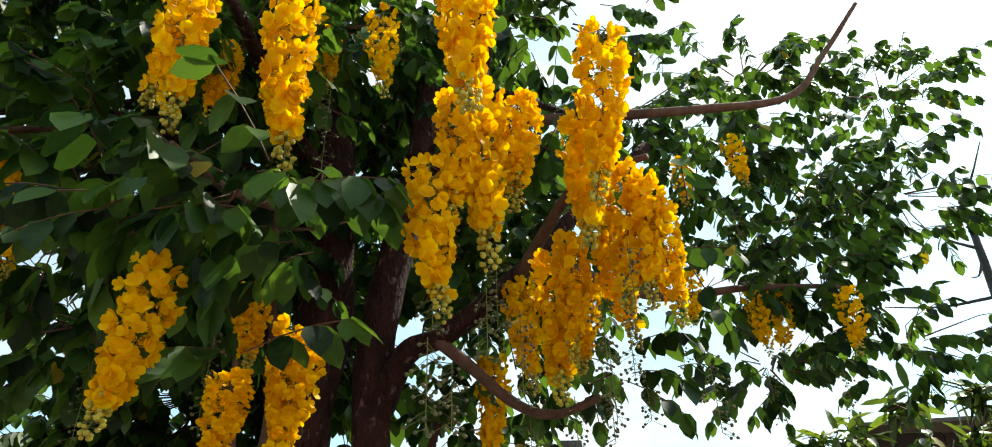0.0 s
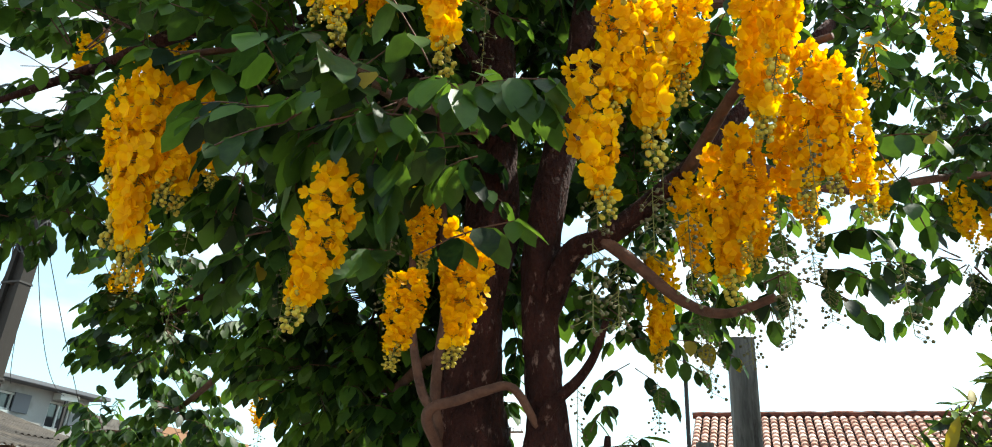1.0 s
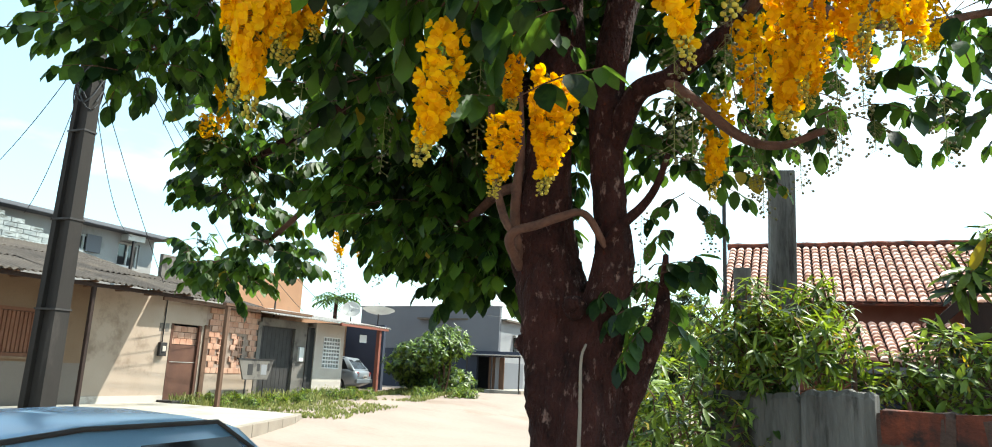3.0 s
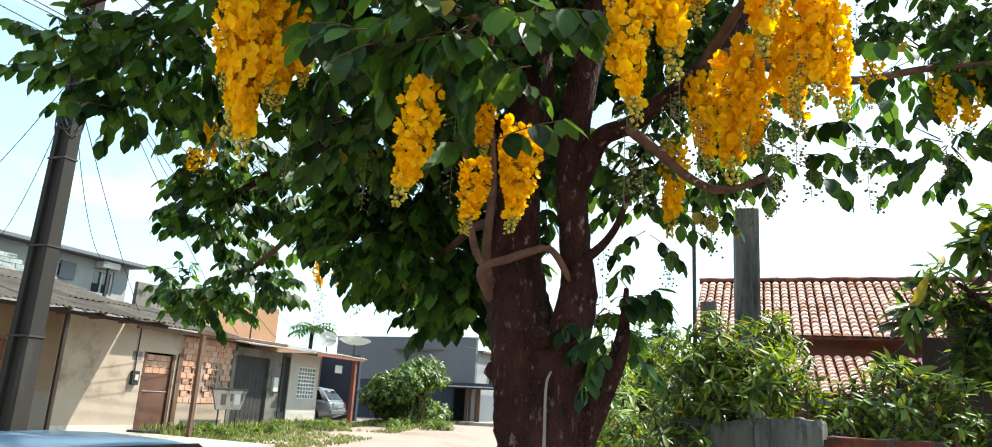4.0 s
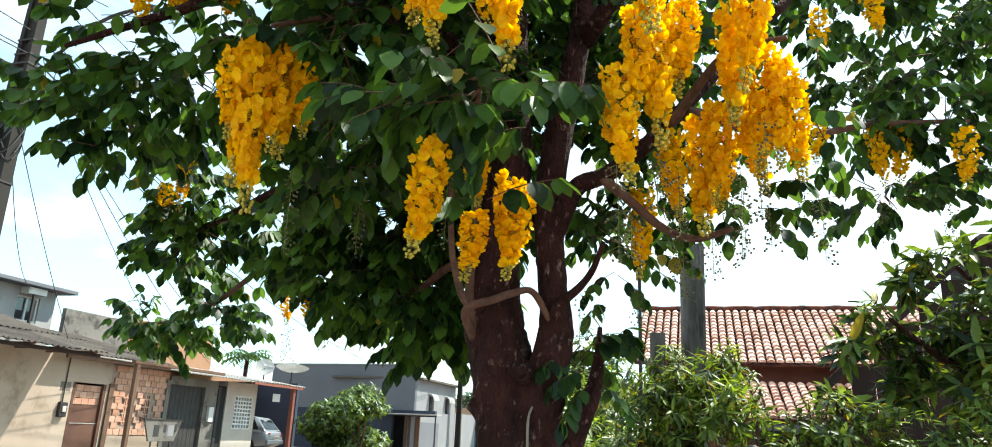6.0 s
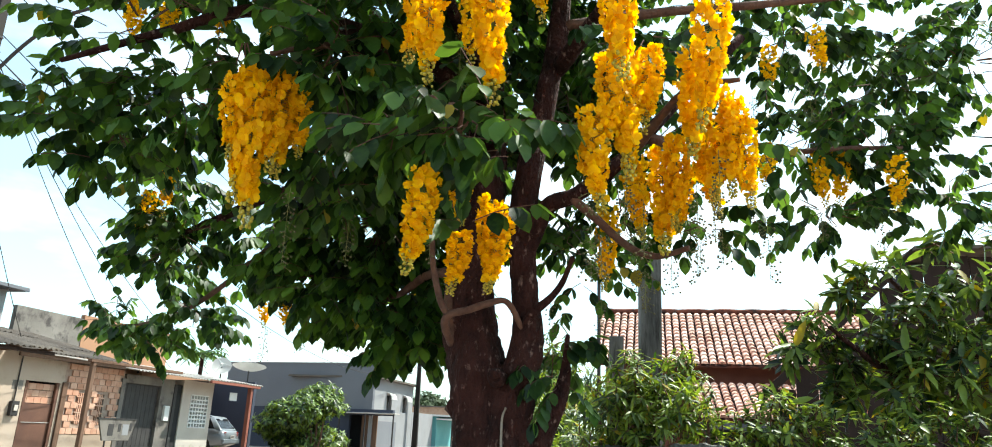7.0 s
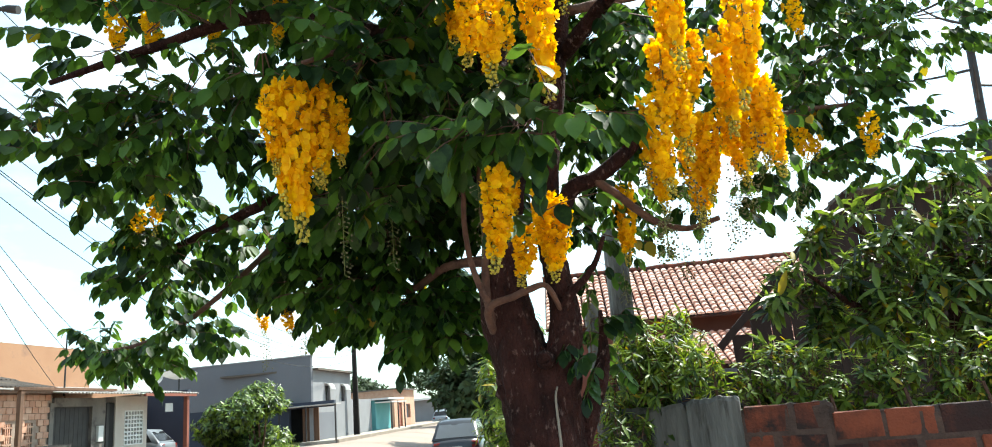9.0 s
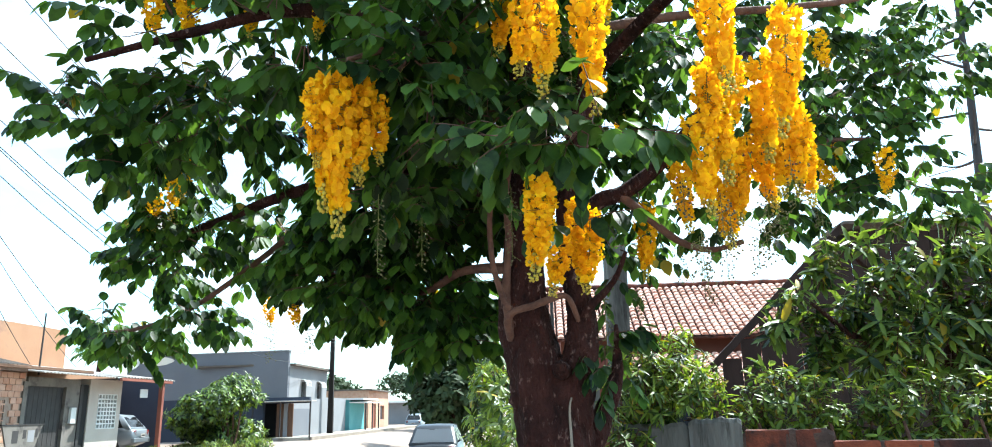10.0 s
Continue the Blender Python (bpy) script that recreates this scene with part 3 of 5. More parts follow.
for a, b, lo, hi in ((16.7, 17.75, 4.5, 5.02), (18.5, 19.35, 4.2, 5.02)):
    wn = part("window", box(-19.76, -19.72, a, b, lo, hi), GLASS, house_b)
    part("frame", wall_boxes(bmesh.new(), "x", -19.66, 0.05, a, b, lo, hi, [(a + 0.06, (a + b) / 2 - 0.03, lo + 0.06, hi - 0.06), ((a + b) / 2 + 0.03, b - 0.06, lo + 0.06, hi - 0.06)]), WHITE, wn)
part("shutter", box(-19.6, -19.55, 17.25, 17.8, 4.48, 5.04, 0.006), GREYPAINT, house_b)
part("air_conditioner", box(-19.6, -19.25, 18.55, 19.25, 5.06, 5.28, 0.02), WHITE, house_b)
part("drying_post", box(-19.3, -19.22, 18.75, 18.83, 3.6, 5.06), IRON, house_b)

# unplastered house with a dark gate
house_c = empty("brick_house", label="unplastered brick house with a dark iron gate", category="house")
vents = [(18.85, 19.2, 1.15, 2.05), (19.65, 20.0, 1.15, 2.05)]
part("wall_core", wall_boxes(bmesh.new(), "x", FX - 0.03, 0.1, 18.25, 20.75, -0.3, 2.85, vents), MORTAR_PALE, house_c)
part("plaster", wall_boxes(bmesh.new(), "x", FX + 0.004, 0.03, 18.25, 20.75, -0.3, 0.86), PLASTER, house_c)
part("corner_post", box(FX - 0.1, FX + 0.06, 18.2, 18.38, -0.2, 2.3, 0.015), WOOD, house_c)
part("pilaster", box(FX - 0.16, FX + 0.03, 20.62, 20.8, -0.3, 2.6, 0.01), DIRTY, house_c)
part("pilaster", box(FX - 0.16, FX + 0.02, 22.6, 23.3, -0.3, 2.75, 0.01), DIRTY, house_c)
part("dark_door", box(FX - 0.14, FX - 0.05, 23.3, 23.86, 0.0, 2.6), DARK, house_c)
part("pilaster", box(FX - 0.16, FX + 0.05, 23.3, 23.45, -0.3, 2.6, 0.01), IRON, house_c)
gate = part("gate", box(FX - 0.12, FX - 0.09, 20.8, 22.6, 0.02, 2.48), IRON, house_c, "dark iron sheet gate")
for k in range(9):
    part("rib", box(FX - 0.09, FX - 0.084, 20.82 + 0.21 * k, 20.85 + 0.21 * k, 0.04, 2.46), IRON, gate)
part("lintel", box(FX - 0.16, FX + 0.02, 20.8, 22.6, 2.48, 2.75), DIRTY, house_c)
part("meter_box", box(FX + 0.02, FX + 0.12, 22.82, 23.08, 1.35, 1.85, 0.015), WHITE, house_c)
bm = box(-14.65, -14.6, 19.2, 20.85, 0.72, 1.34, 0.01)
for v in bm.verts:
    if v.co.z < 1.0:
        v.co.y += 0.25 * (1 if v.co.y < 20 else -1)
sign = part("notice_board", bm, DIRTY, house_c, "tapered grey board with worn painted marks")
for a, b, lo, hi, m in ((19.62, 19.86, 0.86, 1.2, IRON), (20.05, 20.18, 0.98, 1.22, IRON), (20.25, 20.52, 0.88, 1.2, GREYWALL), (20.56, 20.66, 1.0, 1.24, IRON)):
    part("mark_bar", box(-14.6, -14.596, a, b, lo, hi), m, sign)
part("rim", box(-14.66, -14.58, 19.15, 20.9, 1.34, 1.375), IRON, sign)
for y in (19.6, 20.45):
    part("leg", box(-14.64, -14.61, y - 0.02, y + 0.02, -0.1, 0.74), IRON, sign)
vent_me = mesh_of("vent_block", *(lambda b: ([v.co.copy() for v in b.verts], [[v.index for v in f.verts] for f in b.faces]))(
    box(-0.05, 0.05, -0.17, 0.17, -0.02, 0.02, bm=box(-0.05, 0.05, -0.02, 0.02, -0.11, 0.11, bm=box(-0.05, 0.05, -0.09, -0.06, -0.11, 0.11, bm=box(-0.05, 0.05, 0.06, 0.09, -0.11, 0.11))))), BRICK_PALE)
for a, b, lo, hi in vents:
    for k in range(4):
        piece("vent_block", vent_me, pose(FX - 0.06, (a + b) / 2, lo + 0.112 + 0.225 * k), house_c)
# black sheet painted as the shade seen through the vents
part("shade_sheet", box(FX - 1.6, FX - 1.5, 18.3, 20.7, -0.2, 2.8), DARK, house_c)
roof_c = empty("roof")
roof_c.parent = house_c
sheet_roof(roof_c, -14.35, 2.84, -18.4, 3.3, 20.2, 24.0, 3, ZINC, rng)
part("wood_post", box(-13.05, -12.94, 16.6, 16.72, 0.0, 2.75, 0.015), WOOD, house_c, "slim weathered wooden post")
part("beam", box(-13.06, -12.92, 16.5, 20.4, 2.75, 2.83, 0.01), WOOD, house_c)
part("block_wall", box(-18.65, -18.5, 19.4, 22.3, 2.9, 4.72), DIRTY, house_c)
part("rendered_wall", box(-18.65, -18.48, 22.3, 27.15, 2.9, 4.86), PLASTER_ORANGE, house_c, "orange rendered upper wall")
part("rendered_wall", box(-24, -18.65, 27.0, 27.15, 2.9, 4.86), PLASTER_ORANGE, house_c)
part("rear_wall", box(-18.6, -18.45, 18.3, 23.9, -0.3, 3.2), PLASTER, house_c)

# white house with a pierced window and a carport
house_d = empty("white_house", label="pale house with a pierced block window and a carport", category="house")
part("wall", wall_boxes(bmesh.new(), "x", FX, 0.16, 23.86, 25.75, -0.3, 2.8, [(24.38, 25.5, 1.14, 2.32)]), PLASTER_PALE, house_d)
part("side_wall", box(-18.5, FX - 0.16, 25.6, 25.75, -0.3, 2.9), PLASTER_PALE, house_d)
part("carport_wall", box(-18.6, -18.45, 25.75, 31, -0.3, 3.2), PLASTER_ORANGE, house_d)
part("far_wall", box(-18.5, -16.4, 30.8, 31, -0.3, 3.2), DARKBLUE, house_d)
cob = part("pierced_window", wall_boxes(bmesh.new(), "x", FX + 0.01, 0.09, 24.38, 25.5, 1.14, 2.32, [(24.42, 25.46, 1.18, 2.28)]), WHITE, house_d)
for k in range(1, 6):
    part("bar", box(FX - 0.08, FX, 24.42 + 0.174 * k - 0.032, 24.42 + 0.174 * k + 0.032, 1.18, 2.28), WHITE, cob)
for k in range(1, 8):
    part("bar", box(FX - 0.078, FX - 0.002, 24.42, 25.46, 1.18 + 0.1375 * k - 0.026, 1.18 + 0.1375 * k + 0.026), WHITE, cob)
# black sheet close behind the bars, so the holes read as shade
part("shade_sheet", box(FX - 0.26, FX - 0.2, 24.1, 25.6, -0.2, 2.7), DARK, house_d)
roof_d = empty("roof")
roof_d.parent = house_d
sheet_roof(roof_d, -14.1, 2.86, -18.4, 3.35, 24.0, 27.4, 3, ZINC, rng)
part("eave_beam", box(-14.22, -14.12, 23.9, 27.3, 2.72, 2.82, 0.01), REDPOST, house_d)
part("red_post", box(-14.36, -14.2, 26.75, 26.91, 0.05, 2.74, 0.02), REDPOST, house_d, "weathered red post")
part("shop_sign", box(-14.6, -14.57, 25.9, 26.4, 2.2, 2.5, 0.01), WHITE, house_d)
part("mast", tube([(-16.2, 22.6, 2.9), (-16.2, 22.6, 4.9)], [0.03, 0.025], 8), IRON, house_d)

# grey commercial building
shop = empty("commercial_building", label="large grey commercial building with a dark ground floor", category="building")
GA, GB = Vector((-22.2, 37.9, 0)), Vector((-13.0, 36.7, 0))
gd = (GB - GA)
gm = Matrix.Translation(GA) @ Matrix.Rotation(math.atan2(gd.y, gd.x), 4, "Z")
gl = gd.length


def at_shop(ob):
    ob.matrix_basis = gm
    return ob


at_shop(part("wall", wall_boxes(bmesh.new(), "y", 0, 0.2, 0, gl, 2.35, 4.66), GREYPAINT, shop))
at_shop(part("ground_floor", wall_boxes(bmesh.new(), "y", 0.02, 0.2, 0, gl, -0.2, 2.35, [(4.6, 6.4, 0.2, 2.0), (8.0, 10.5, 0.2, 2.05)]), DARKBLUE, shop))
# black sheet painted as the shade inside the shop doorways
at_shop(part("shop_shade_sheet", box(4, gl - 0.3, 1.6, 1.7, -0.2, 2.3), DARK, shop))
at_shop(part("shop_door", box(8.6, 9.5, 0.3, 0.36, 0.1, 2.05), WOOD, shop))
at_shop(part("canopy", box(7.6, 10.9, -0.55, 0.0, 2.12, 2.18, 0.01), ZINC, shop))
for x in (7.7, 9.2, 10.8):
    at_shop(part("canopy_post", box(x - 0.03, x + 0.03, -0.5, -0.44, 0.1, 2.12), IRON, shop))
at_shop(part("parapet", box(-0.05, gl + 0.05, -0.04, 0.25, 4.66, 4.72), GREYWALL, shop))
part("street_wall", wall_boxes(bmesh.new(), "x", -13.02, 0.2, 36.95, 43.4, -0.2, 3.95, [(38.9, 39.7, 2.35, 3.2), (41.6, 42.3, 2.35, 3.2)]), GREYWALL, shop)
part("street_roof", box(-18, -12.7, 36.95, 43.7, 3.95, 4.05), SHEETROOF, shop)
part("end_wall", box(-24, -13.2, 43.2, 43.4, -0.2, 3.95), GREYWALL, shop)
part("roller_door", box(-13.02, -12.99, 37.7, 40.6, 0.0, 1.8), GREYPAINT, shop)
for a in (38.9, 41.6):
    w = part("window", box(-13.16, -13.12, a, a + 0.8, 2.35, 3.2), GLASS, shop)
    aw = part("awning", tube([(-13.0, a - 0.1, 3.32), (-12.86, a - 0.1, 3.29), (-12.74, a - 0.1, 3.16), (-12.7, a - 0.1, 2.96)], [0.03] * 4, 6), WHITE, w)
    b2 = bmesh.new()
    arc = [(-13.0, 3.33), (-12.86, 3.3), (-12.74, 3.17), (-12.7, 2.97)]
    rows = [[b2.verts.new((x, yy, z)) for x, z in arc] for yy in (a - 0.1, a + 0.8)]
    for k in range(3):
        b2.faces.new((rows[0][k], rows[0][k + 1], rows[1][k + 1], rows[1][k]))
    bmesh.ops.solidify(b2, geom=b2.faces[:], thickness=0.02)
    part("awning_skin", b2, WHITE, w)


def dish(place, turn, size, tilt=38, drop=1.0):
    d = empty("satellite_dish", place, turn, "pale mesh satellite dish on a short mast", "dish", "satellite dishes")
    bm = bmesh.new()
    rings = []
    for k in range(5):
        r = size * k / 4
        rings.append([bm.verts.new((r * math.cos(a), r * math.sin(a), 0.28 * r * r / size)) for a in lerp(0, 2 * math.pi * 15 / 16, 16)] if k else [bm.verts.new((0, 0, 0))])
    for j in range(16):
        bm.faces.new((rings[0][0], rings[1][j], rings[1][(j + 1) % 16]))
        for k in range(1, 4):
            bm.faces.new((rings[k][j], rings[k + 1][j], rings[k + 1][(j + 1) % 16], rings[k][(j + 1) % 16]))
    bmesh.ops.solidify(bm, geom=bm.faces[:], thickness=0.015)
    bmesh.ops.rotate(bm, verts=bm.verts, matrix=Matrix.Rotation(radians(tilt), 3, "X"))
    part("reflector", bm, WHITE, d)
    part("mast", tube([(0, 0, -drop), (0, 0, 0)], [0.03, 0.03], 8), IRON, d)
    tip = Matrix.Rotation(radians(tilt), 3, "X") @ Vector((0, 0, 0.75 * size))
    for a in (0, 2.1, 4.2):
        part("strut", tube([Matrix.Rotation(radians(tilt), 3, "X") @ Vector((size * math.cos(a), size * math.sin(a), 0.28 * size)), tip], [0.012, 0.012], 5), WHITE, d)
    part("receiver", tube([tip, tip + Vector((0, 0.05, -0.08))], [0.05, 0.05], 8), WHITE, d)
    return d


dish((-15.54, 26.6, 3.5), 30, 0.38, 62, 0.6)
dish((-17.2, 31.5, 3.75), 200, 0.78, 9, 3.9)

# far end of the street
far_shop = empty("turquoise_shop", label="small turquoise shop with a white awning", category="shop")
part("wall", box(-18.0, -13.4, 50.0, 54.0, -0.2, 2.4), TURQ, far_shop)
part("roof", box(-18.4, -12.4, 49.8, 54.2, 2.4, 2.52), WHITE, far_shop)
part("awning", box(-13.4, -12.2, 49.9, 54.1, 2.2, 2.27), WHITE, far_shop)
part("side_wall", box(-18.0, -13.6, 45.2, 49.7, -0.2, 2.5), GREYWALL, far_shop)
for y in (50.1, 52.0, 53.9):
    part("post", box(-12.35, -12.27, y - 0.04, y + 0.04, -0.1, 2.3), IRON, far_shop)
brick_far = empty("far_brick_house", label="plain orange brick house down the street", category="house")
part("wall", wall_boxes(bmesh.new(), "x", -13.6, 0.2, 56, 63, -0.2, 3.2, [(57.5, 58.5, 0.2, 2.2), (60, 61.4, 1.0, 2.1)]), BRICK_PALE, brick_far)
part("front_wall", box(-20, -13.8, 56, 56.2, -0.2, 3.2), BRICK_PALE, brick_far)
part("door", box(-13.75, -13.7, 57.5, 58.5, 0.2, 2.2), REDPOST, brick_far)
part("roof", box(-20.3, -13.3, 55.8, 63.2, 3.2, 3.3), SHEETROOF, brick_far)
shed = empty("far_shed", label="low white-roofed shed far down the street", category="shed")
part("roof", box(-22, -13, 84, 92, 2.6, 2.8), WHITE, shed)
part("wall", box(-21.5, -14, 85, 91.5, -0.4, 2.6), GREYWALL, shed)


def utility_pole(place, height, lean=0.0, width=0.3, arms=1):
    p = empty("utility_pole", place, 0, "slotted dark concrete power pole with metal straps", "pole", "power poles")
    bm = bmesh.new()
    w0, w1 = width, width * 0.5
    for s in (-1, 1):
        rows = []
        for z, w in ((0, w0), (height, w1)):
            rows.append([bm.verts.new((s * w / 2 + dx * w * 0.17 + lean * z, dy * w * 0.38, z)) for dx, dy in ((-1, -1), (1, -1), (1, 1), (-1, 1))])
        for k in range(4):
            bm.faces.new((rows[0][k], rows[0][(k + 1) % 4], rows[1][(k + 1) % 4], rows[1][k]))
        bm.faces.new(rows[1])
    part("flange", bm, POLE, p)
    bm = bmesh.new()
    rows = []
    for z, w in ((0, w0), (height, w1)):
        rows.append([bm.verts.new((dx * w * 0.4 + lean * z, dy * w * 0.16, z)) for dx, dy in ((-1, -1), (1, -1), (1, 1), (-1, 1))])
    for k in range(4):
        bm.faces.new((rows[0][k], rows[0][(k + 1) % 4], rows[1][(k + 1) % 4], rows[1][k]))
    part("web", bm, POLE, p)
    for z in (2.05, 3.7, 5.4, 6.9, 7.8, 8.0, 8.3):
        if z < height:
            w = w0 + (w1 - w0) * z / height
            part("strap", box(-w * 0.72 + lean * z, w * 0.72 + lean * z, -w * 0.44, w * 0.44, z, z + 0.035), IRON, p)
    for k in range(arms):
        z = height - 0.35 - 0.6 * k
        part("crossarm", box(-0.9 + lean * z, 0.9 + lean * z, -0.22, -0.12, z, z + 0.1), WOOD, p)
        for x in (-0.8, -0.3, 0.3, 0.8):
            part("insulator", tube([(x + lean * z, -0.17, z + 0.1), (x + lean * z, -0.17, z + 0.16), (x + lean * z, -0.17, z + 0.24)], [0.03, 0.05, 0.03], 8), WHITE, p)
    return p


PX, PY = -11.06, 10.08
near_pole = utility_pole((PX, PY, 0.0), 11.2, 0.0, 0.42)
lamp_arm = part("lamp_arm", tube(bend([(0.1, 0.0, 7.3), (0.75, 0.1, 8.15), (1.45, 0.2, 8.75), (2.2, 0.3, 9.0)]), [0.035] * 19, 8), IRON, near_pole)
part("lamp_head", tube([(2.2, 0.3, 9.0), (2.3, 0.31, 8.99), (2.5, 0.33, 8.95)], [0.04, 0.07, 0.08], 10), IRON, near_pole)
for k in range(6):
    part("cable_coil", tube([(0.24 * math.cos(a), 0.24 * math.sin(a), 6.0 + 0.12 * k + 0.3 * math.sin(a * 1.7 + k)) for a in lerp(k, k + 5.5, 20)], [0.014] * 20, 5), CABLE, near_pole)
for place, tall, w in (((-12.55, 42.8, 0.0), 8.0, 0.26), ((-13.8, 76.0, -0.1), 8.5, 0.32)):
    far_pole = utility_pole(place, tall, 0.0, w)
    part("lamp_arm", tube(bend([(0.05, 0, tall * 0.72), (-0.5, -0.2, tall * 0.78), (-1.1, -0.4, tall * 0.8)]), [0.03] * 13, 6), ZINC, far_pole)
    part("lamp_head", tube([(-1.1, -0.4, tall * 0.8), (-1.3, -0.47, tall * 0.8), (-1.5, -0.54, tall * 0.79)], [0.05, 0.09, 0.05], 8), WHITE, far_pole)
    part("cable_reel", tube([(0.35 + 0.17 * math.cos(a), -0.1, tall * 0.7 + 0.17 * math.sin(a)) for a in lerp(0, 6.28, 14)], [0.018] * 14, 5), CABLE, far_pole)


def cable(a, b, sag, r=0.008):
    a, b = Vector(a), Vector(b)
    pts = [a + (b - a) * t - Vector((0, 0, 4 * sag * t * (1 - t))) for t in lerp(0, 1, 14)]
    ob = part("overhead_cable", tube(pts, [r] * 14, 5), CABLE)
    tagged(ob, "thin dark overhead cable", "cable", "overhead cables")


for k, z in enumerate((10.7, 10.6, 9.6, 8.5, 8.2, 8.0, 7.7)):
    o = (-0.8, 0.8, 0, 0.1, -0.1, 0.15, 0)[k]
    cable((PX + o, PY - 0.1, z), (-12.55 + o, 42.8, z - 2.9), 0.9 + 0.2 * k, 0.011)
    cable((PX + o, PY - 0.1, z), (-6.5 + o - 2 * (k % 3), -30, z - 0.3), 0.6, 0.011)
for k in range(4):
    cable((PX, PY, 7.4 - 0.25 * k), (-19.3, 13.0 + 1.9 * k, 5.2), 0.4 + 0.1 * k, 0.009)
for k in range(3):
    cable((PX, PY, 8.3 - 0.12 * k), (-15.0, 20.5 + 2.2 * k, 3.1), 0.35 + 0.12 * k, 0.009)
cable((PX, PY, 6.9), (-15.1, 16.6, 2.95), 0.15, 0.009)

# ---------------------------------------------------------------- the flowering tree
tree = empty("golden_shower_tree", (0, 0, 0), label="golden shower tree with drooping yellow flower clusters", category="tree")


def limb(name, points, r0, r1, sides=10, wob=0.12, material=BARK, n=6):
    line = bend(points, n)
    return part(name, tube(line, lerp(r0, r1, len(line)), sides, wobble=wob), material, tree, smooth=True)


def stem(name, rows, sides, wob):
    """A woody stem through rows of (x, y, z, radius)."""
    line = bend([q[:3] for q in rows], 7)
    radii = []
    for i in range(len(line)):
        k = min(len(rows) - 2, i // 7)
        radii.append(rows[k][3] + (rows[k + 1][3] - rows[k][3]) * (i - 7 * k) / 7)
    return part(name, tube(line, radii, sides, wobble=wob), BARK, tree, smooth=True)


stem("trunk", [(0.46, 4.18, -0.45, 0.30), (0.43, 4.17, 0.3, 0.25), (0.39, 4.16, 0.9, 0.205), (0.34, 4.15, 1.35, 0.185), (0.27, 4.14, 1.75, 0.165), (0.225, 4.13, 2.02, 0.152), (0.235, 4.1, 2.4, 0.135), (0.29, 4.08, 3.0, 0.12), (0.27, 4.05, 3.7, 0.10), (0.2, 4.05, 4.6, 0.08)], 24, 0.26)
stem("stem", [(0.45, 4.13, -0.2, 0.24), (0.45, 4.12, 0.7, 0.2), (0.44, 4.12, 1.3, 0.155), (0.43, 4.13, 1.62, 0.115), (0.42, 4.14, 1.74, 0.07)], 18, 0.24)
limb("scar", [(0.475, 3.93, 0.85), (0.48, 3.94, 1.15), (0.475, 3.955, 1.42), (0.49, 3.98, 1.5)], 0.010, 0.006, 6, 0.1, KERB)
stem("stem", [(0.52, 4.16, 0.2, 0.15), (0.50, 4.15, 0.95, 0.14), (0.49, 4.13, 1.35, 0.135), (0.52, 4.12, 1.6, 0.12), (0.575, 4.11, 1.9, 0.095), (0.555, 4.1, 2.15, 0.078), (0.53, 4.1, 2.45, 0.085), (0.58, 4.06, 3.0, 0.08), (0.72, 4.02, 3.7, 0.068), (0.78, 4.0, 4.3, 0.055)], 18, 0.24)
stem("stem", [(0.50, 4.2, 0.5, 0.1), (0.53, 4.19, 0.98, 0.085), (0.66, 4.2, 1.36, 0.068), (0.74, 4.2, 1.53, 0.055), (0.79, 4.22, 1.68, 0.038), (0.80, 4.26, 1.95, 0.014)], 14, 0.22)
limb("knot", [(0.24, 4.1, 1.45), (0.17, 4.07, 1.49), (0.125, 4.06, 1.51)], 0.085, 0.035, 10, 0.2)
limb("knot", [(0.44, 3.97, 1.66), (0.43, 3.92, 1.67), (0.43, 3.9, 1.66)], 0.06, 0.025, 10, 0.2)
limb("limb", [(0.56, 4.1, 2.45), (0.7, 4.0, 2.68), (0.88, 3.95, 2.74), (1.15, 3.95, 2.95), (1.5, 4.1, 3.4), (1.9, 4.3, 3.9)], 0.06, 0.03)
limb("limb", [(0.84, 3.94, 2.72), (0.98, 3.96, 2.6), (1.17, 3.95, 2.42), (1.33, 3.8, 2.32), (1.5, 3.7, 2.34)], 0.03, 0.014, material=TWIG)
limb("limb", [(0.55, 4.05, 1.96), (0.64, 4.0, 2.05), (0.73, 4.0, 2.13), (0.80, 3.98, 2.22), (0.86, 3.95, 2.36)], 0.032, 0.014)
limb("limb", [(0.14, 4.03, 1.86), (0.13, 3.9, 1.95), (0.17, 3.85, 2.0), (0.28, 3.85, 2.03), (0.39, 3.87, 2.07), (0.49, 3.91, 2.085), (0.56, 4.04, 1.95)], 0.026, 0.017, material=TWIG)
limb("limb", [(0.17, 3.86, 1.99), (0.115, 3.85, 2.07), (0.055, 3.85, 2.28), (0.04, 3.82, 2.5), (0.05, 3.7, 2.8), (-0.1, 3.5, 3.1)], 0.02, 0.014, material=TWIG)
limb("limb", [(0.21, 4.1, 1.7), (0.13, 4.0, 2.0), (0.125, 3.97, 2.2), (0.145, 3.95, 2.45), (0.15, 3.85, 2.8), (0.3, 3.4, 3.1)], 0.03, 0.016, material=TWIG)
limb("limb", [(0.26, 4.1, 2.7), (-0.2, 4.4, 3.0), (-0.9, 4.7, 3.15), (-1.56, 4.8, 3.09), (-2.2, 5.0, 2.95), (-2.66, 5.2, 2.89)], 0.08, 0.022)
limb("limb", [(-1.2, 4.8, 3.1), (-1.9, 5.3, 2.75), (-2.68, 5.6, 2.35), (-3.2, 5.7, 2.2), (-3.7, 5.76, 2.15)], 0.03, 0.012, material=TWIG)
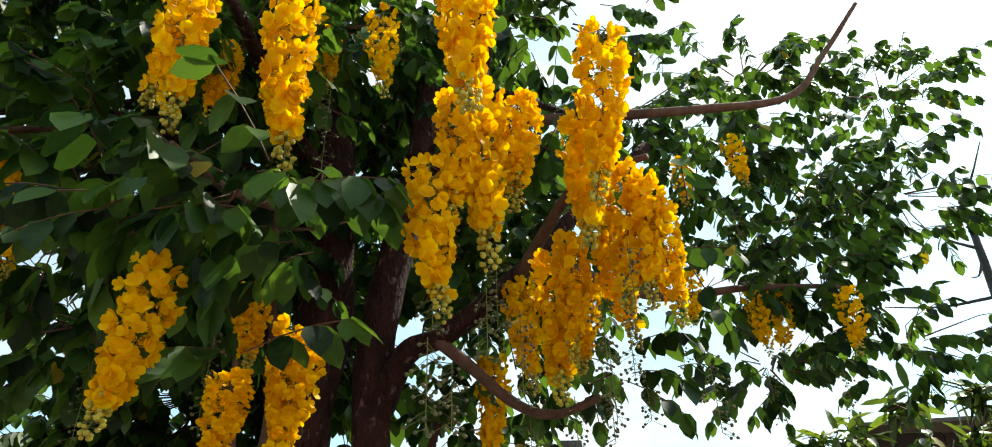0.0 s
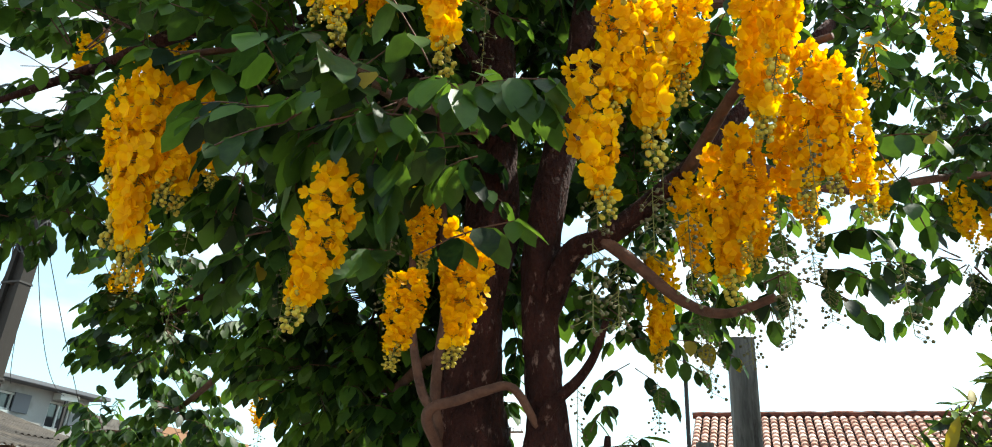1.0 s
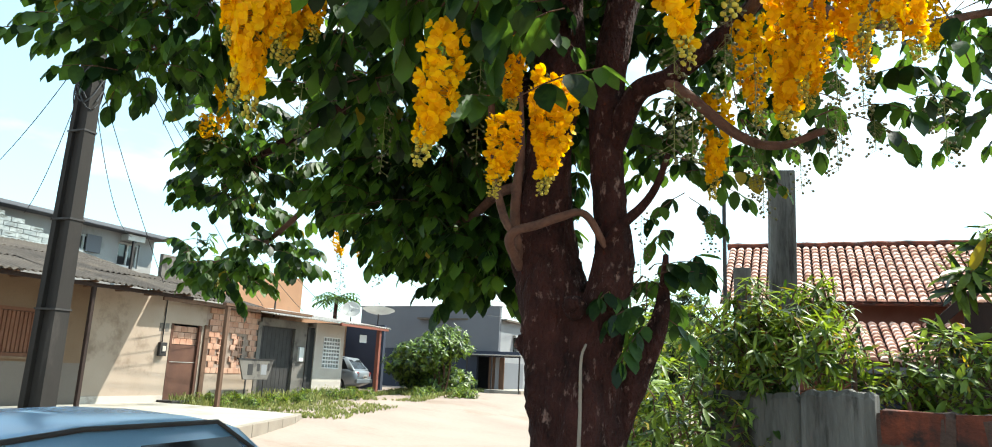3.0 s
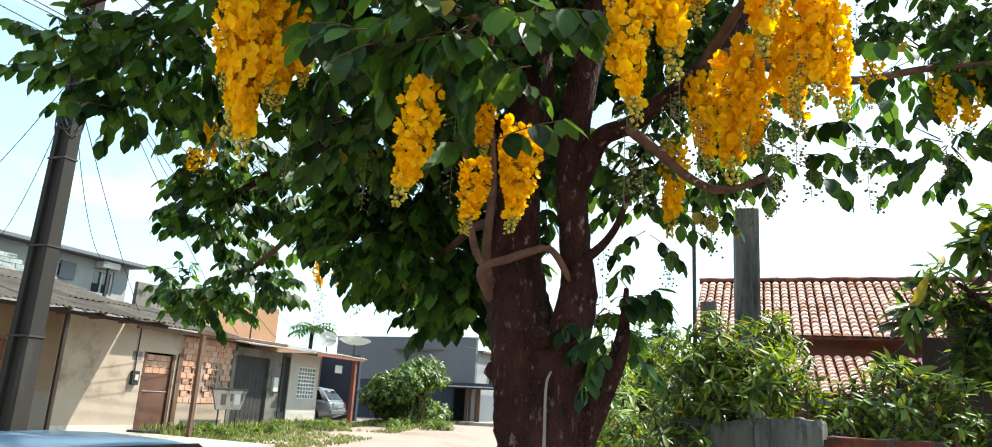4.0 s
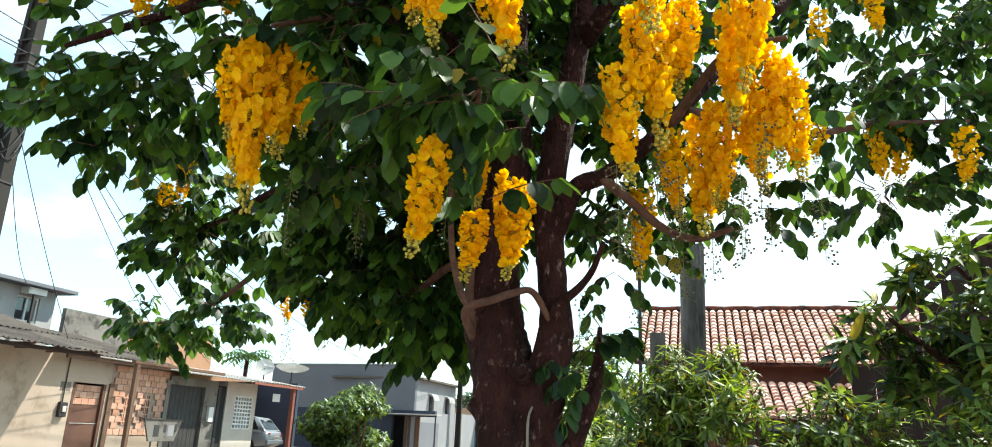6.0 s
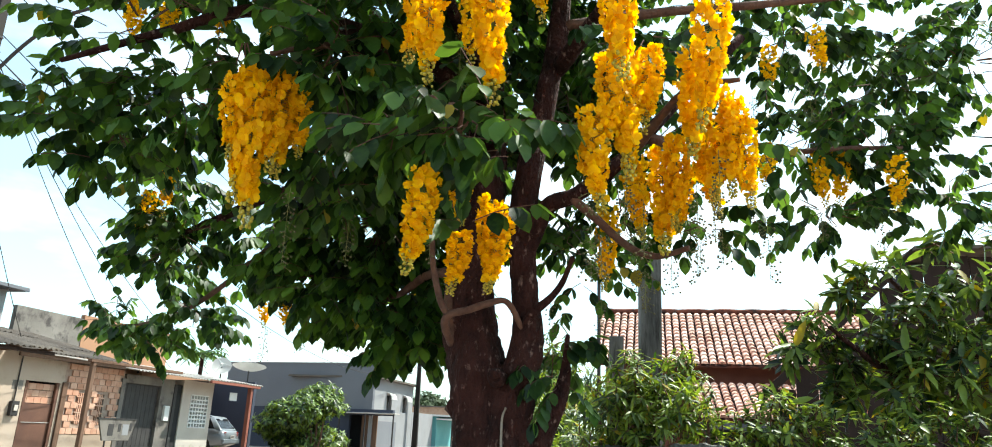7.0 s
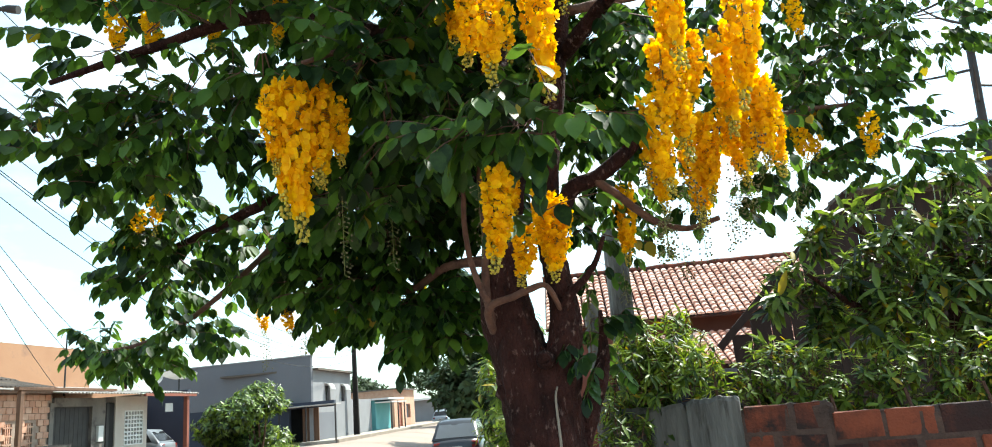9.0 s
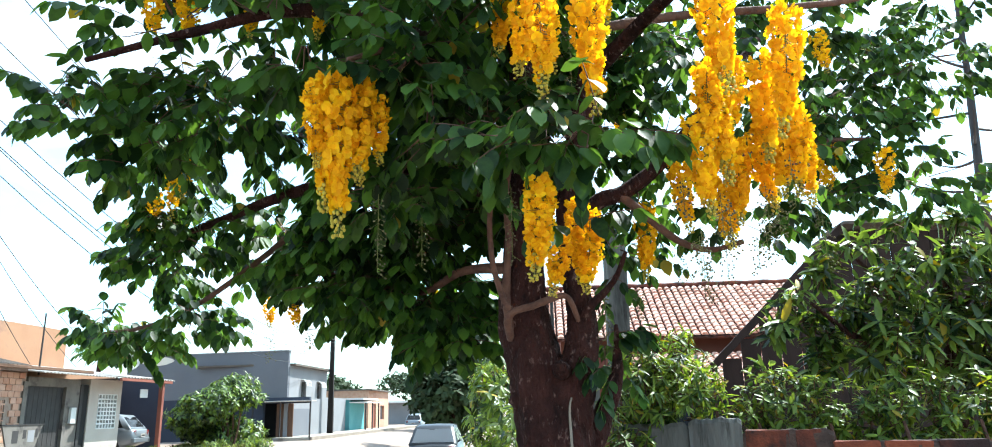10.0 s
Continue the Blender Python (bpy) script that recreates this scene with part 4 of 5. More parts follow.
limb("limb", [(0.27, 4.06, 3.4), (-0.3, 3.7, 3.7), (-1.0, 3.4, 3.8), (-1.7, 3.4, 3.7), (-2.3, 3.3, 3.5)], 0.07, 0.015)
limb("limb", [(0.27, 4.05, 3.6), (0.2, 3.5, 3.7), (0.3, 2.9, 3.6), (0.4, 2.55, 3.4)], 0.05, 0.014)
limb("limb", [(0.3, 3.4, 3.1), (0.35, 2.9, 2.85), (0.42, 2.5, 2.7)], 0.022, 0.01, material=TWIG)
limb("limb", [(-0.1, 3.7, 3.55), (-0.4, 3.2, 3.4), (-0.6, 2.9, 3.2)], 0.03, 0.012, material=TWIG)
limb("limb", [(0.74, 4.02, 3.6), (1.1, 3.5, 3.75), (1.2, 2.9, 3.6), (1.2, 2.6, 3.5)], 0.055, 0.014)
limb("limb", [(0.78, 4.0, 3.9), (1.37, 4.2, 4.07), (2.2, 4.4, 4.2), (2.8, 4.55, 4.35), (3.1, 4.6, 4.7), (3.4, 4.6, 5.1)], 0.036, 0.013, material=TWIG)
limb("limb", [(1.2, 3.95, 2.98), (1.5, 3.5, 3.15), (1.75, 3.3, 3.1)], 0.03, 0.012, material=TWIG)
limb("limb", [(1.3, 4.0, 3.1), (1.9, 4.7, 3.2), (2.5, 5.2, 3.45), (3.2, 5.6, 3.6)], 0.035, 0.014, material=TWIG)
limb("limb", [(0.78, 4.0, 4.2), (1.2, 4.6, 4.6), (1.6, 5.2, 4.9)], 0.05, 0.02)
limb("limb", [(0.2, 4.05, 4.4), (-0.5, 4.3, 4.7), (-1.4, 4.3, 4.6), (-2.2, 4.0, 4.3)], 0.06, 0.016)
limb("limb", [(0.3, 4.1, 2.3), (-0.2, 4.6, 2.4), (-0.6, 4.9, 2.3), (-1.2, 5.2, 2.5)], 0.04, 0.014, material=TWIG)

LEFT_CLUSTERS = [(-0.63, 2.86, 3.12, 0.86), (-0.70, 2.93, 3.12, 0.74), (-0.75, 2.86, 3.05, 0.46), (-0.53, 2.95, 3.1, 0.56), (-0.47, 3.02, 3.02, 0.36), (-0.57, 3.05, 3.14, 0.6)]
MID_CLUSTERS = [(0.36, 2.66, 2.43, 0.48), (0.44, 3.0, 2.24, 0.28), (0.37, 3.20, 2.62, 0.20), (0.54, 3.15, 2.44, 0.42), (0.60, 3.10, 2.38, 0.42),
                (0.39, 2.46, 3.30, 0.55), (0.62, 2.65, 3.40, 0.66), (0.20, 3.00, 3.58, 0.36), (0.33, 2.55, 3.32, 0.45)]
RIGHT_CLUSTERS = [(1.07, 2.69, 2.68, 0.46), (1.20, 2.80, 3.02, 0.63), (1.18, 2.62, 3.41, 0.67), (1.31, 2.90, 3.07, 0.41), (1.60, 2.90, 3.35, 0.69), (1.37, 3.48, 2.81, 0.58), (1.21, 3.90, 2.93, 0.49),
                  (1.04, 4.30, 2.75, 0.54), (1.48, 3.60, 2.76, 0.38), (1.52, 3.10, 3.18, 0.60), (1.65, 3.25, 3.01, 0.57), (1.75, 3.30, 2.86, 0.44), (1.59, 3.50, 2.93, 0.49), (1.15, 2.72, 2.95, 0.45), (1.44, 3.42, 2.85, 0.5), (1.70, 3.22, 2.95, 0.5)]
BACK_CLUSTERS = [(2.50, 5.20, 3.43, 0.45), (2.71, 5.40, 3.50, 0.44), (2.96, 5.00, 3.28, 0.40), (2.06, 4.60, 3.25, 0.26), (2.10, 4.50, 3.92, 0.23), (2.40, 4.50, 4.03, 0.32), (-2.38, 4.60, 3.41, 0.56), (-2.68, 4.80, 3.05, 0.31),
                 (-2.00, 5.60, 2.44, 0.27), (-1.75, 5.50, 2.41, 0.27), (-2.53, 4.60, 3.07, 0.29), (-2.15, 4.30, 3.20, 0.17), (1.16, 5.50, 4.45, 0.30), (1.06, 5.60, 4.02, 0.35)]
HIGH_CLUSTERS = [(0.41, 3.40, 4.14, 0.44), (0.74, 3.20, 3.91, 0.47), (0.43, 3.00, 3.54, 0.46), (-2.10, 3.60, 4.16, 0.41), (-0.91, 3.40, 3.88, 0.29), (-1.43, 3.60, 4.05, 0.27), (-2.07, 3.90, 4.34, 0.24), (-1.9, 3.7, 4.1, 0.3)]


def shown(p):
    """Keeps leaves clear of the walk, and from growing over the streetward side of the large flower clusters."""
    if p.y < 2.15 or (p.x > 0.75 and p.y < 2.5):
        return False
    for x, y, z, ln in LEFT_CLUSTERS + MID_CLUSTERS[:6] + RIGHT_CLUSTERS + HIGH_CLUSTERS[3:] + BACK_CLUSTERS[:3] + BACK_CLUSTERS[6:8]:
        k = (y - p.y) / (y - 0.2)
        if 0 < k < 0.42:
            q = p.x + (p.x - 1.0) * k / (1 - k) - x
            h = p.z + (p.z - 1.4) * k / (1 - k)
            if abs(q) < 0.2 and z - ln - 0.1 < h < z - 0.02:
                return False
    return True


# ---- crown
crown = Foliage()
rl = random.Random(21)


BACK = [  # middle, reach, leaves: the shaded mass behind the flowers
    ((-1.15, 5.2, 2.55), (0.75, 0.6, 0.45), 205), ((-0.5, 5.0, 2.25), (0.5, 0.5, 0.35), 130), ((-1.7, 5.3, 2.8), (0.6, 0.6, 0.45), 54),
    ((-0.7, 4.9, 2.9), (0.8, 0.6, 0.5), 230), ((-0.2, 4.9, 3.4), (0.9, 0.6, 0.5), 170), ((-1.5, 4.6, 3.5), (0.9, 0.7, 0.5), 80),
    ((-0.3, 4.9, 1.98), (0.35, 0.35, 0.2), 56), ((-2.5, 5.0, 2.85), (0.4, 0.5, 0.35), 50), ((0.0, 5.2, 4.2), (1.2, 0.8, 0.6), 220), ((0.35, 4.9, 4.75), (0.9, 0.6, 0.5), 150), ((0.95, 5.2, 4.25), (0.6, 0.5, 0.5), 140), ((0.85, 4.9, 3.6), (0.5, 0.4, 0.5), 60), ((-0.9, 4.6, 4.6), (0.9, 0.6, 0.5), 130), ((0.4, 4.8, 5.4), (1.2, 0.8, 0.4), 120), ((0.1, 4.9, 2.9), (0.3, 0.3, 0.4), 40), ((-0.9, 5.4, 2.2), (0.5, 0.4, 0.22), 46),
]
LEFT = [
    ((-2.05, 3.6, 3.15), (0.36, 0.5, 0.36), 50), ((-2.38, 3.5, 3.2), (0.34, 0.35, 0.32), 30), ((-2.62, 3.5, 3.38), (0.18, 0.2, 0.12), 7), ((-1.65, 3.6, 3.4), (0.5, 0.5, 0.4), 80), ((-1.75, 3.3, 3.7), (0.6, 0.5, 0.35), 66),
    ((-1.2, 3.2, 3.65), (0.6, 0.4, 0.4), 84), ((-2.5, 4.7, 3.25), (0.36, 0.4, 0.38), 40), ((-3.0, 5.6, 2.66), (0.3, 0.35, 0.22), 30), ((-2.75, 5.2, 2.75), (0.4, 0.4, 0.3), 40), ((-2.35, 5.2, 2.95), (0.3, 0.3, 0.25), 12),
    ((-3.55, 5.76, 2.2), (0.3, 0.28, 0.16), 40), ((-3.1, 5.7, 2.12), (0.3, 0.28, 0.14), 34), ((-2.7, 5.65, 2.25), (0.36, 0.28, 0.14), 34), ((-1.9, 3.7, 4.35), (0.8, 0.6, 0.4), 90), ((-1.2, 3.5, 4.2), (0.7, 0.45, 0.35), 70),
]
HIGH_SHADE = [  # the upper crown over the street side, mostly out of view, added for shade
    ((-1.3, 3.1, 4.75), (1.1, 0.7, 0.45), 110), ((-0.5, 3.0, 4.7), (0.9, 0.6, 0.45), 100), ((-0.4, 3.8, 5.4), (1.4, 0.9, 0.5), 150),
    ((-1.9, 4.0, 5.4), (1.2, 0.9, 0.5), 120), ((0.5, 4.5, 6.0), (1.2, 0.9, 0.5), 110),
]
NEAR = [
    ((0.25, 2.62, 2.64), (0.22, 0.2, 0.12), 17), ((0.55, 2.66, 2.66), (0.26, 0.2, 0.1), 19), ((0.72, 2.85, 2.62), (0.18, 0.2, 0.1), 9), ((0.49, 2.9, 2.28), (0.04, 0.05, 0.07), 3),
    ((-0.2, 2.95, 2.8), (0.25, 0.25, 0.2), 16), ((-0.35, 3.3, 3.4), (0.55, 0.4, 0.35), 74), ((0.1, 3.2, 3.7), (0.6, 0.45, 0.35), 70),
    ((-0.3, 3.0, 3.25), (0.28, 0.25, 0.22), 24), ((-0.9, 3.1, 3.45), (0.4, 0.3, 0.25), 44), ((0.3, 3.6, 4.3), (0.9, 0.6, 0.35), 100),
    ((0.0, 3.5, 2.95), (0.35, 0.3, 0.3), 34), ((-0.5, 3.6, 2.75), (0.4, 0.35, 0.3), 50), ((-0.1, 3.9, 3.3), (0.5, 0.4, 0.4), 60),
]
RIGHT = [
    ((1.6, 4.0, 2.55), (0.4, 0.3, 0.1), 14), ((1.85, 3.7, 2.98), (0.2, 0.25, 0.18), 14), ((2.45, 5.2, 3.55), (0.45, 0.5, 0.3), 60),
    ((3.05, 5.6, 3.55), (0.5, 0.5, 0.35), 70), ((3.2, 5.7, 4.2), (0.6, 0.5, 0.45), 104), ((2.6, 5.6, 3.1), (0.55, 0.4, 0.18), 36),
    ((2.0, 5.2, 4.9), (0.8, 0.7, 0.5), 70), ((2.3, 5.0, 4.25), (0.5, 0.5, 0.35), 60), ((3.9, 6.0, 4.5), (0.6, 0.5, 0.6), 110), ((4.2, 6.2, 5.6), (0.7, 0.6, 0.6), 100), ((2.9, 5.5, 5.3), (0.8, 0.6, 0.5), 90), ((3.6, 5.9, 3.3), (0.6, 0.5, 0.3), 50),
    ((0.85, 4.7, 2.55), (0.3, 0.3, 0.3), 30), ((1.3, 3.5, 3.5), (0.3, 0.3, 0.25), 20), ((1.3, 4.9, 3.4), (0.6, 0.5, 0.5), 60), ((1.5, 4.0, 4.6), (0.8, 0.5, 0.4), 50),
    ((0.72, 4.2, 1.86), (0.1, 0.12, 0.24), 9), ((0.79, 4.15, 1.72), (0.1, 0.12, 0.2), 9), ((0.78, 4.15, 0.92), (0.18, 0.15, 0.2), 16), ((0.16, 3.95, 0.9), (0.1, 0.08, 0.1), 6), ((1.1, 5.0, 2.9), (0.4, 0.4, 0.3), 36),
]
for group, lf in ((BACK, 0.14), (HIGH_SHADE, 0.135), (LEFT, 0.132), (NEAR, 0.135), (RIGHT, 0.12)):
    for c, r, n in group:
        fill(crown, rl, c, [q * (0.8 if group is RIGHT else 0.74) for q in r], round(n * (0.63 if group is RIGHT else 0.6 if group is LEFT else 0.7)), 0.27, lf, 4, 0.9, keep=shown if (c, r, n) not in NEAR[:4] else None)
crown.build("crown", [LEAF, TWIG, LEAF_YELLOW], tree, "stuff")

# ---- flower clusters


def petal(v, f, i, p, d, n, s):
    """A cupped, rounded petal."""
    side = d.cross(n).normalized()
    b = len(v)
    for u, w, h in ((0.0, 0.14, 0.0), (0.4, 0.46, 0.06), (0.78, 0.48, 0.2), (1.0, 0.26, 0.34)):
        c = p + d * (s * u) + n * (s * h)
        v.append(c - side * (s * w))
        v.append(c + side * (s * w))
    for k in range(3):
        f.append((b + 2 * k, b + 2 * k + 1, b + 2 * k + 3, b + 2 * k + 2))
        i.append(0)


def ball(v, f, i, p, r, slot):
    b = len(v)
    for z, q in ((-1, 0), (-0.45, 0.9), (0.45, 0.9), (1, 0)):
        if q == 0:
            v.append(p + Vector((0, 0, z * r)))
        else:
            for k in range(5):
                a = k * 1.2566
                v.append(p + Vector((q * r * math.cos(a), q * r * math.sin(a), z * r)))
    for k in range(5):
        j = (k + 1) % 5
        f += [(b, b + 1 + j, b + 1 + k), (b + 1 + k, b + 1 + j, b + 6 + j, b + 6 + k), (b + 6 + k, b + 6 + j, b + 11)]
        i += [slot] * 3


def raceme_meshes(seed, sparse=1.0):
    """One hanging cluster 0.5 m long: petals, and its stalk with closed buds towards the tip."""
    r = random.Random(seed)
    v, f, i = [], [], []
    sv, sf, si = [], [], []
    st = Foliage()
    sway = Vector((r.uniform(-.05, .05), r.uniform(-.05, .05), 0))
    n = int(150 * sparse)
    axis = lambda t: sway * (t * t) + Vector((0, 0, -0.5 * t))
    for k in range(12):
        st.twig(axis(k / 12), axis((k + 1) / 12), 0.0035 - 0.002 * k / 12, 0.0033 - 0.002 * k / 12, 0)
    for k in range(n):
        t = (k + r.random()) / n
        a = k * 2.39996 + r.uniform(-.4, .4)
        out = Vector((math.cos(a), math.sin(a), 0))
        reach = 0.064 * (0.6 + 0.4 * math.sin(math.pi * min(1, t * 1.25 + 0.12))) * r.uniform(0.55, 1.1) * (1.0 - 0.45 * t * t)
        base = axis(t)
        p = base + out * reach + Vector((0, 0, -reach * r.uniform(0.0, 0.55)))
        st.twig(base, p, 0.0012, 0.001, 0)
        if t < 0.86 - r.random() * 0.12:
            face = (out + Vector((r.uniform(-.5, .5), r.uniform(-.5, .5), r.uniform(-.75, .25)))).normalized()
            u = face.cross(Vector((0, 0, 1))).normalized()
            w = face.cross(u)
            s = 0.0235 * r.uniform(0.75, 1.15)
            turn = r.random() * 6.28
            for q in range(5):
                b = turn + q * 1.2566 + r.uniform(-.15, .15)
                d = (u * math.cos(b) + w * math.sin(b) + face * r.uniform(0.05, 0.5)).normalized()
                petal(v, f, i, p, d, face, s * r.uniform(0.85, 1.1))
        else:
            ball(sv, sf, si, p + Vector((0, 0, -0.004)), 0.0105 * (1.25 - 0.6 * t) * r.uniform(0.8, 1.2), 0)
    bloom = mesh_of("flowers", v, f, PETAL, i)
    buds = mesh_of("buds", sv, sf, BUD, smooth=True) if sv else None
    stalk = mesh_of("stalk", st.v, st.f, STALK)
    return bloom, stalk, buds


KINDS = [raceme_meshes(s) for s in (1, 2, 3, 4, 5)]
THIN = [raceme_meshes(s, sparse=0.55) for s in (6, 7)]
rr = random.Random(3)


def raceme(x, y, z, length, thin=False):
    bloom, stalk, buds = (THIN if thin else KINDS)[rr.randrange(2 if thin else 5)]
    k = max(0.3, length) / 0.5
    wide = min(1.25, max(0.85, k ** 0.4)) * rr.uniform(0.92, 1.12)
    ob = new("raceme", bloom)
    ob.parent = tree
    ob["label"] = "drooping cluster of yellow flowers"
    ob.matrix_basis = Matrix.Translation((x, y, z + 0.02)) @ Matrix.Rotation(rr.uniform(0, 6.28), 4, "Z") @ Matrix.Diagonal((wide, wide, k, 1))
    for nm, me in (("stalk", stalk), ("bud_spike", buds)):
        if me:
            c = new(nm, me)
            c.parent = ob
            if nm == "bud_spike":
                c["kind"] = "stuff"


for row in LEFT_CLUSTERS + MID_CLUSTERS + RIGHT_CLUSTERS:
    raceme(*row)
for row in BACK_CLUSTERS + HIGH_CLUSTERS:
    raceme(*row, thin=True)


def spent(x, y, z, length, seed):
    """A bare drooping stalk beaded with small spent pods."""
    r = random.Random(seed)
    fo = Foliage()
    n = 16
    for k in range(n):
        a, b = Vector((x, y, z - length * k / n)), Vector((x, y, z - length * (k + 1) / n))
        fo.twig(a, b, 0.0016, 0.0015, 1)
        for q in range(2):
            ang = r.random() * 6.28
            p = b + Vector((math.cos(ang), math.sin(ang), -0.5)) * r.uniform(0.02, 0.05)
            fo.twig(b, p, 0.001, 0.0008, 1)
            ball(fo.v, fo.f, fo.i, p, 0.006, 0)
    fo.build("spent_raceme", [DRY, STALK], tree)


for k in range(26):
    x, y, z, ln = (RIGHT_CLUSTERS + BACK_CLUSTERS[:6] + BACK_CLUSTERS[8:10])[k % 24]
    spent(x + rr.uniform(-.12, .12), y + rr.uniform(0.05, .25), z - ln * rr.uniform(0.98, 1.05), rr.uniform(0.15, 0.3), k)
for x, y, z in ((0.3, 3.3, 3.55), (0.55, 3.2, 3.5), (0.72, 4.05, 2.15), (0.2, 3.3, 2.6), (-0.3, 3.4, 2.6), (-0.45, 3.0, 2.5)):
    spent(x, y, z, 0.4, int(abs(x * 100) + z * 10))

# ---------------------------------------------------------------- behind the garden wall
gwall = empty("garden_wall", label="low garden wall of raw concrete and red hollow brick", category="wall")
WA = Vector((1.81, 5.215, 0))
wd = Vector((1.0, -0.25, 0)).normalized()
wm = Matrix.Translation(WA) @ Matrix.Rotation(math.atan2(wd.y, wd.x), 4, "Z")


def at_wall(ob):
    ob.matrix_basis = wm
    return ob


rb = random.Random(8)


def broken_slab(x0, x1, y0, y1, z0, z1, n=14):
    """An upright slab with a rough, chipped top edge."""
    bm = bmesh.new()
    rings = []
    for k in range(n + 1):
        x = x0 + (x1 - x0) * k / n
        top = z1 + rb.uniform(-0.012, 0.008) - (0.02 if k in (0, n) else 0)
        rings.append([bm.verts.new(q) for q in ((x, y0 + rb.uniform(0, .004), z0), (x, y0 + rb.uniform(0, .006), top - 0.03), (x, y0 + 0.02, top), (x, y1 - 0.02, top + rb.uniform(-.008, .008)), (x, y1, top - 0.02), (x, y1, z0))])
    for a, b in zip(rings, rings[1:]):
        for k in range(6):
            bm.faces.new((a[k], b[k], b[(k + 1) % 6], a[(k + 1) % 6]))
    bm.faces.new(rings[0])
    bm.faces.new(list(reversed(rings[-1])))
    bmesh.ops.recalc_face_normals(bm, faces=bm.faces)
    return bm


at_wall(part("concrete_panel", broken_slab(-0.44, -0.06, 0.0, 0.16, -0.5, 1.345), CONCRETE, gwall, "stained grey concrete end panel"))
at_wall(part("concrete_panel", broken_slab(-1.02, -0.445, 0.02, 0.16, -0.5, 1.315), CONCRETE, gwall))
at_wall(part("mortar_core", broken_slab(-0.06, 0.56, 0.012, 0.13, -0.5, 1.255, 16), MORTAR, gwall))
at_wall(part("mortar_core", broken_slab(0.56, 6.5, 0.012, 0.13, -0.5, 1.17, 90), MORTAR, gwall))


def brick_mesh(w):
    bm = box(-w / 2, w / 2, -0.06, 0.06, -0.09, 0.09, 0.008)
    for v in bm.verts:
        v.co += Vector((rb.uniform(-.005, .005), rb.uniform(-.003, .003), rb.uniform(-.005, .005)))
    return mesh_of("brick", [v.co.copy() for v in bm.verts], [[v.index for v in f.verts] for f in bm.faces], BRICK)


whole_bricks = [brick_mesh(0.3) for k in range(4)]
half_bricks = [brick_mesh(0.175) for k in range(3)]
for r in range(7):
    for side, x, last, top in ((0, -0.04, 0.45, 1.255), (1, 0.545, 6.3, 1.175)):
        if r % 2 and side:
            x -= 0.02
        z = top - 0.085 - 0.212 * r
        k = 0
        while x < last:
            small = (side == 0 and k == (1 - r % 2)) or (side == 1 and r % 2 == 1 and k == 0) or rb.random() < 0.06
            w = 0.175 if small else 0.3
            if x + w > last + 0.12:
                break
            lie = wm @ pose(x + w / 2, 0.066 + rb.uniform(-.009, .009), z + rb.uniform(-.008, .006), rb.uniform(-1, 1), rb.uniform(-1.2, 1.2), rb.uniform(-1.5, 1.5))
            piece("brick", rb.choice(half_bricks if small else whole_bricks), lie, gwall)
            x += w + rb.uniform(0.03, 0.055)
            k += 1

pillar = part("concrete_pillar", box(-0.13, 0.13, -0.13, 0.13, -0.5, 3.66, 0.012), CONCRETE)
pillar.matrix_basis = pose(1.23, 9.15, 0, 0, 0.6, 8)
tagged(pillar, "bare weathered square concrete pillar", "pillar")
stub = part("concrete_post", box(-0.085, 0.085, -0.085, 0.085, -0.5, 2.55, 0.01), CONCRETE)
stub.matrix_basis = pose(0.86, 8.85, 0, 0, 0, 6)
tagged(stub, "short grey concrete post among shrubs", "post")
mast = part("metal_pole", tube([(0.42, 12.0, -0.4), (0.42, 12.0, 4.3)], [0.035, 0.03], 8), IRON)
tagged(mast, "thin dark metal pole in the garden", "pole")

# tiled house
th = empty("tiled_house", label="low house with two slopes of red clay tiles", category="house")
part("wall", box(0.6, 12.5, 16.2, 16.4, -0.5, 3.05), REDPOST, th)
part("gable_wall", box(0.6, 0.8, 16.4, 22.5, -0.5, 3.2), REDPOST, th)
part("porch_wall", box(2.2, 12.5, 14.4, 14.55, -0.5, 1.82), DARKBLUE, th)
part("porch_beam", box(2.0, 12.6, 13.7, 13.82, 1.6, 1.71, 0.01), GREYPAINT, th)
tile_v, tile_f = [], []
for u, (r, dz) in enumerate(((0.073, 0.0), (0.058, 0.0))):
    for k in range(7):
        a = math.pi * k / 6
        tile_v.append((r * math.cos(a), -0.12 + 0.24 * u, r * math.sin(a) * 0.8 + 0.02 * (1 - u)))
for k in range(6):
    tile_f.append((k, k + 1, 7 + k + 1, 7 + k))
tile_f.append((0, 1, 2, 3, 4, 5, 6))
tile_me = mesh_of("tile", tile_v, tile_f, TILE)
rt = random.Random(14)


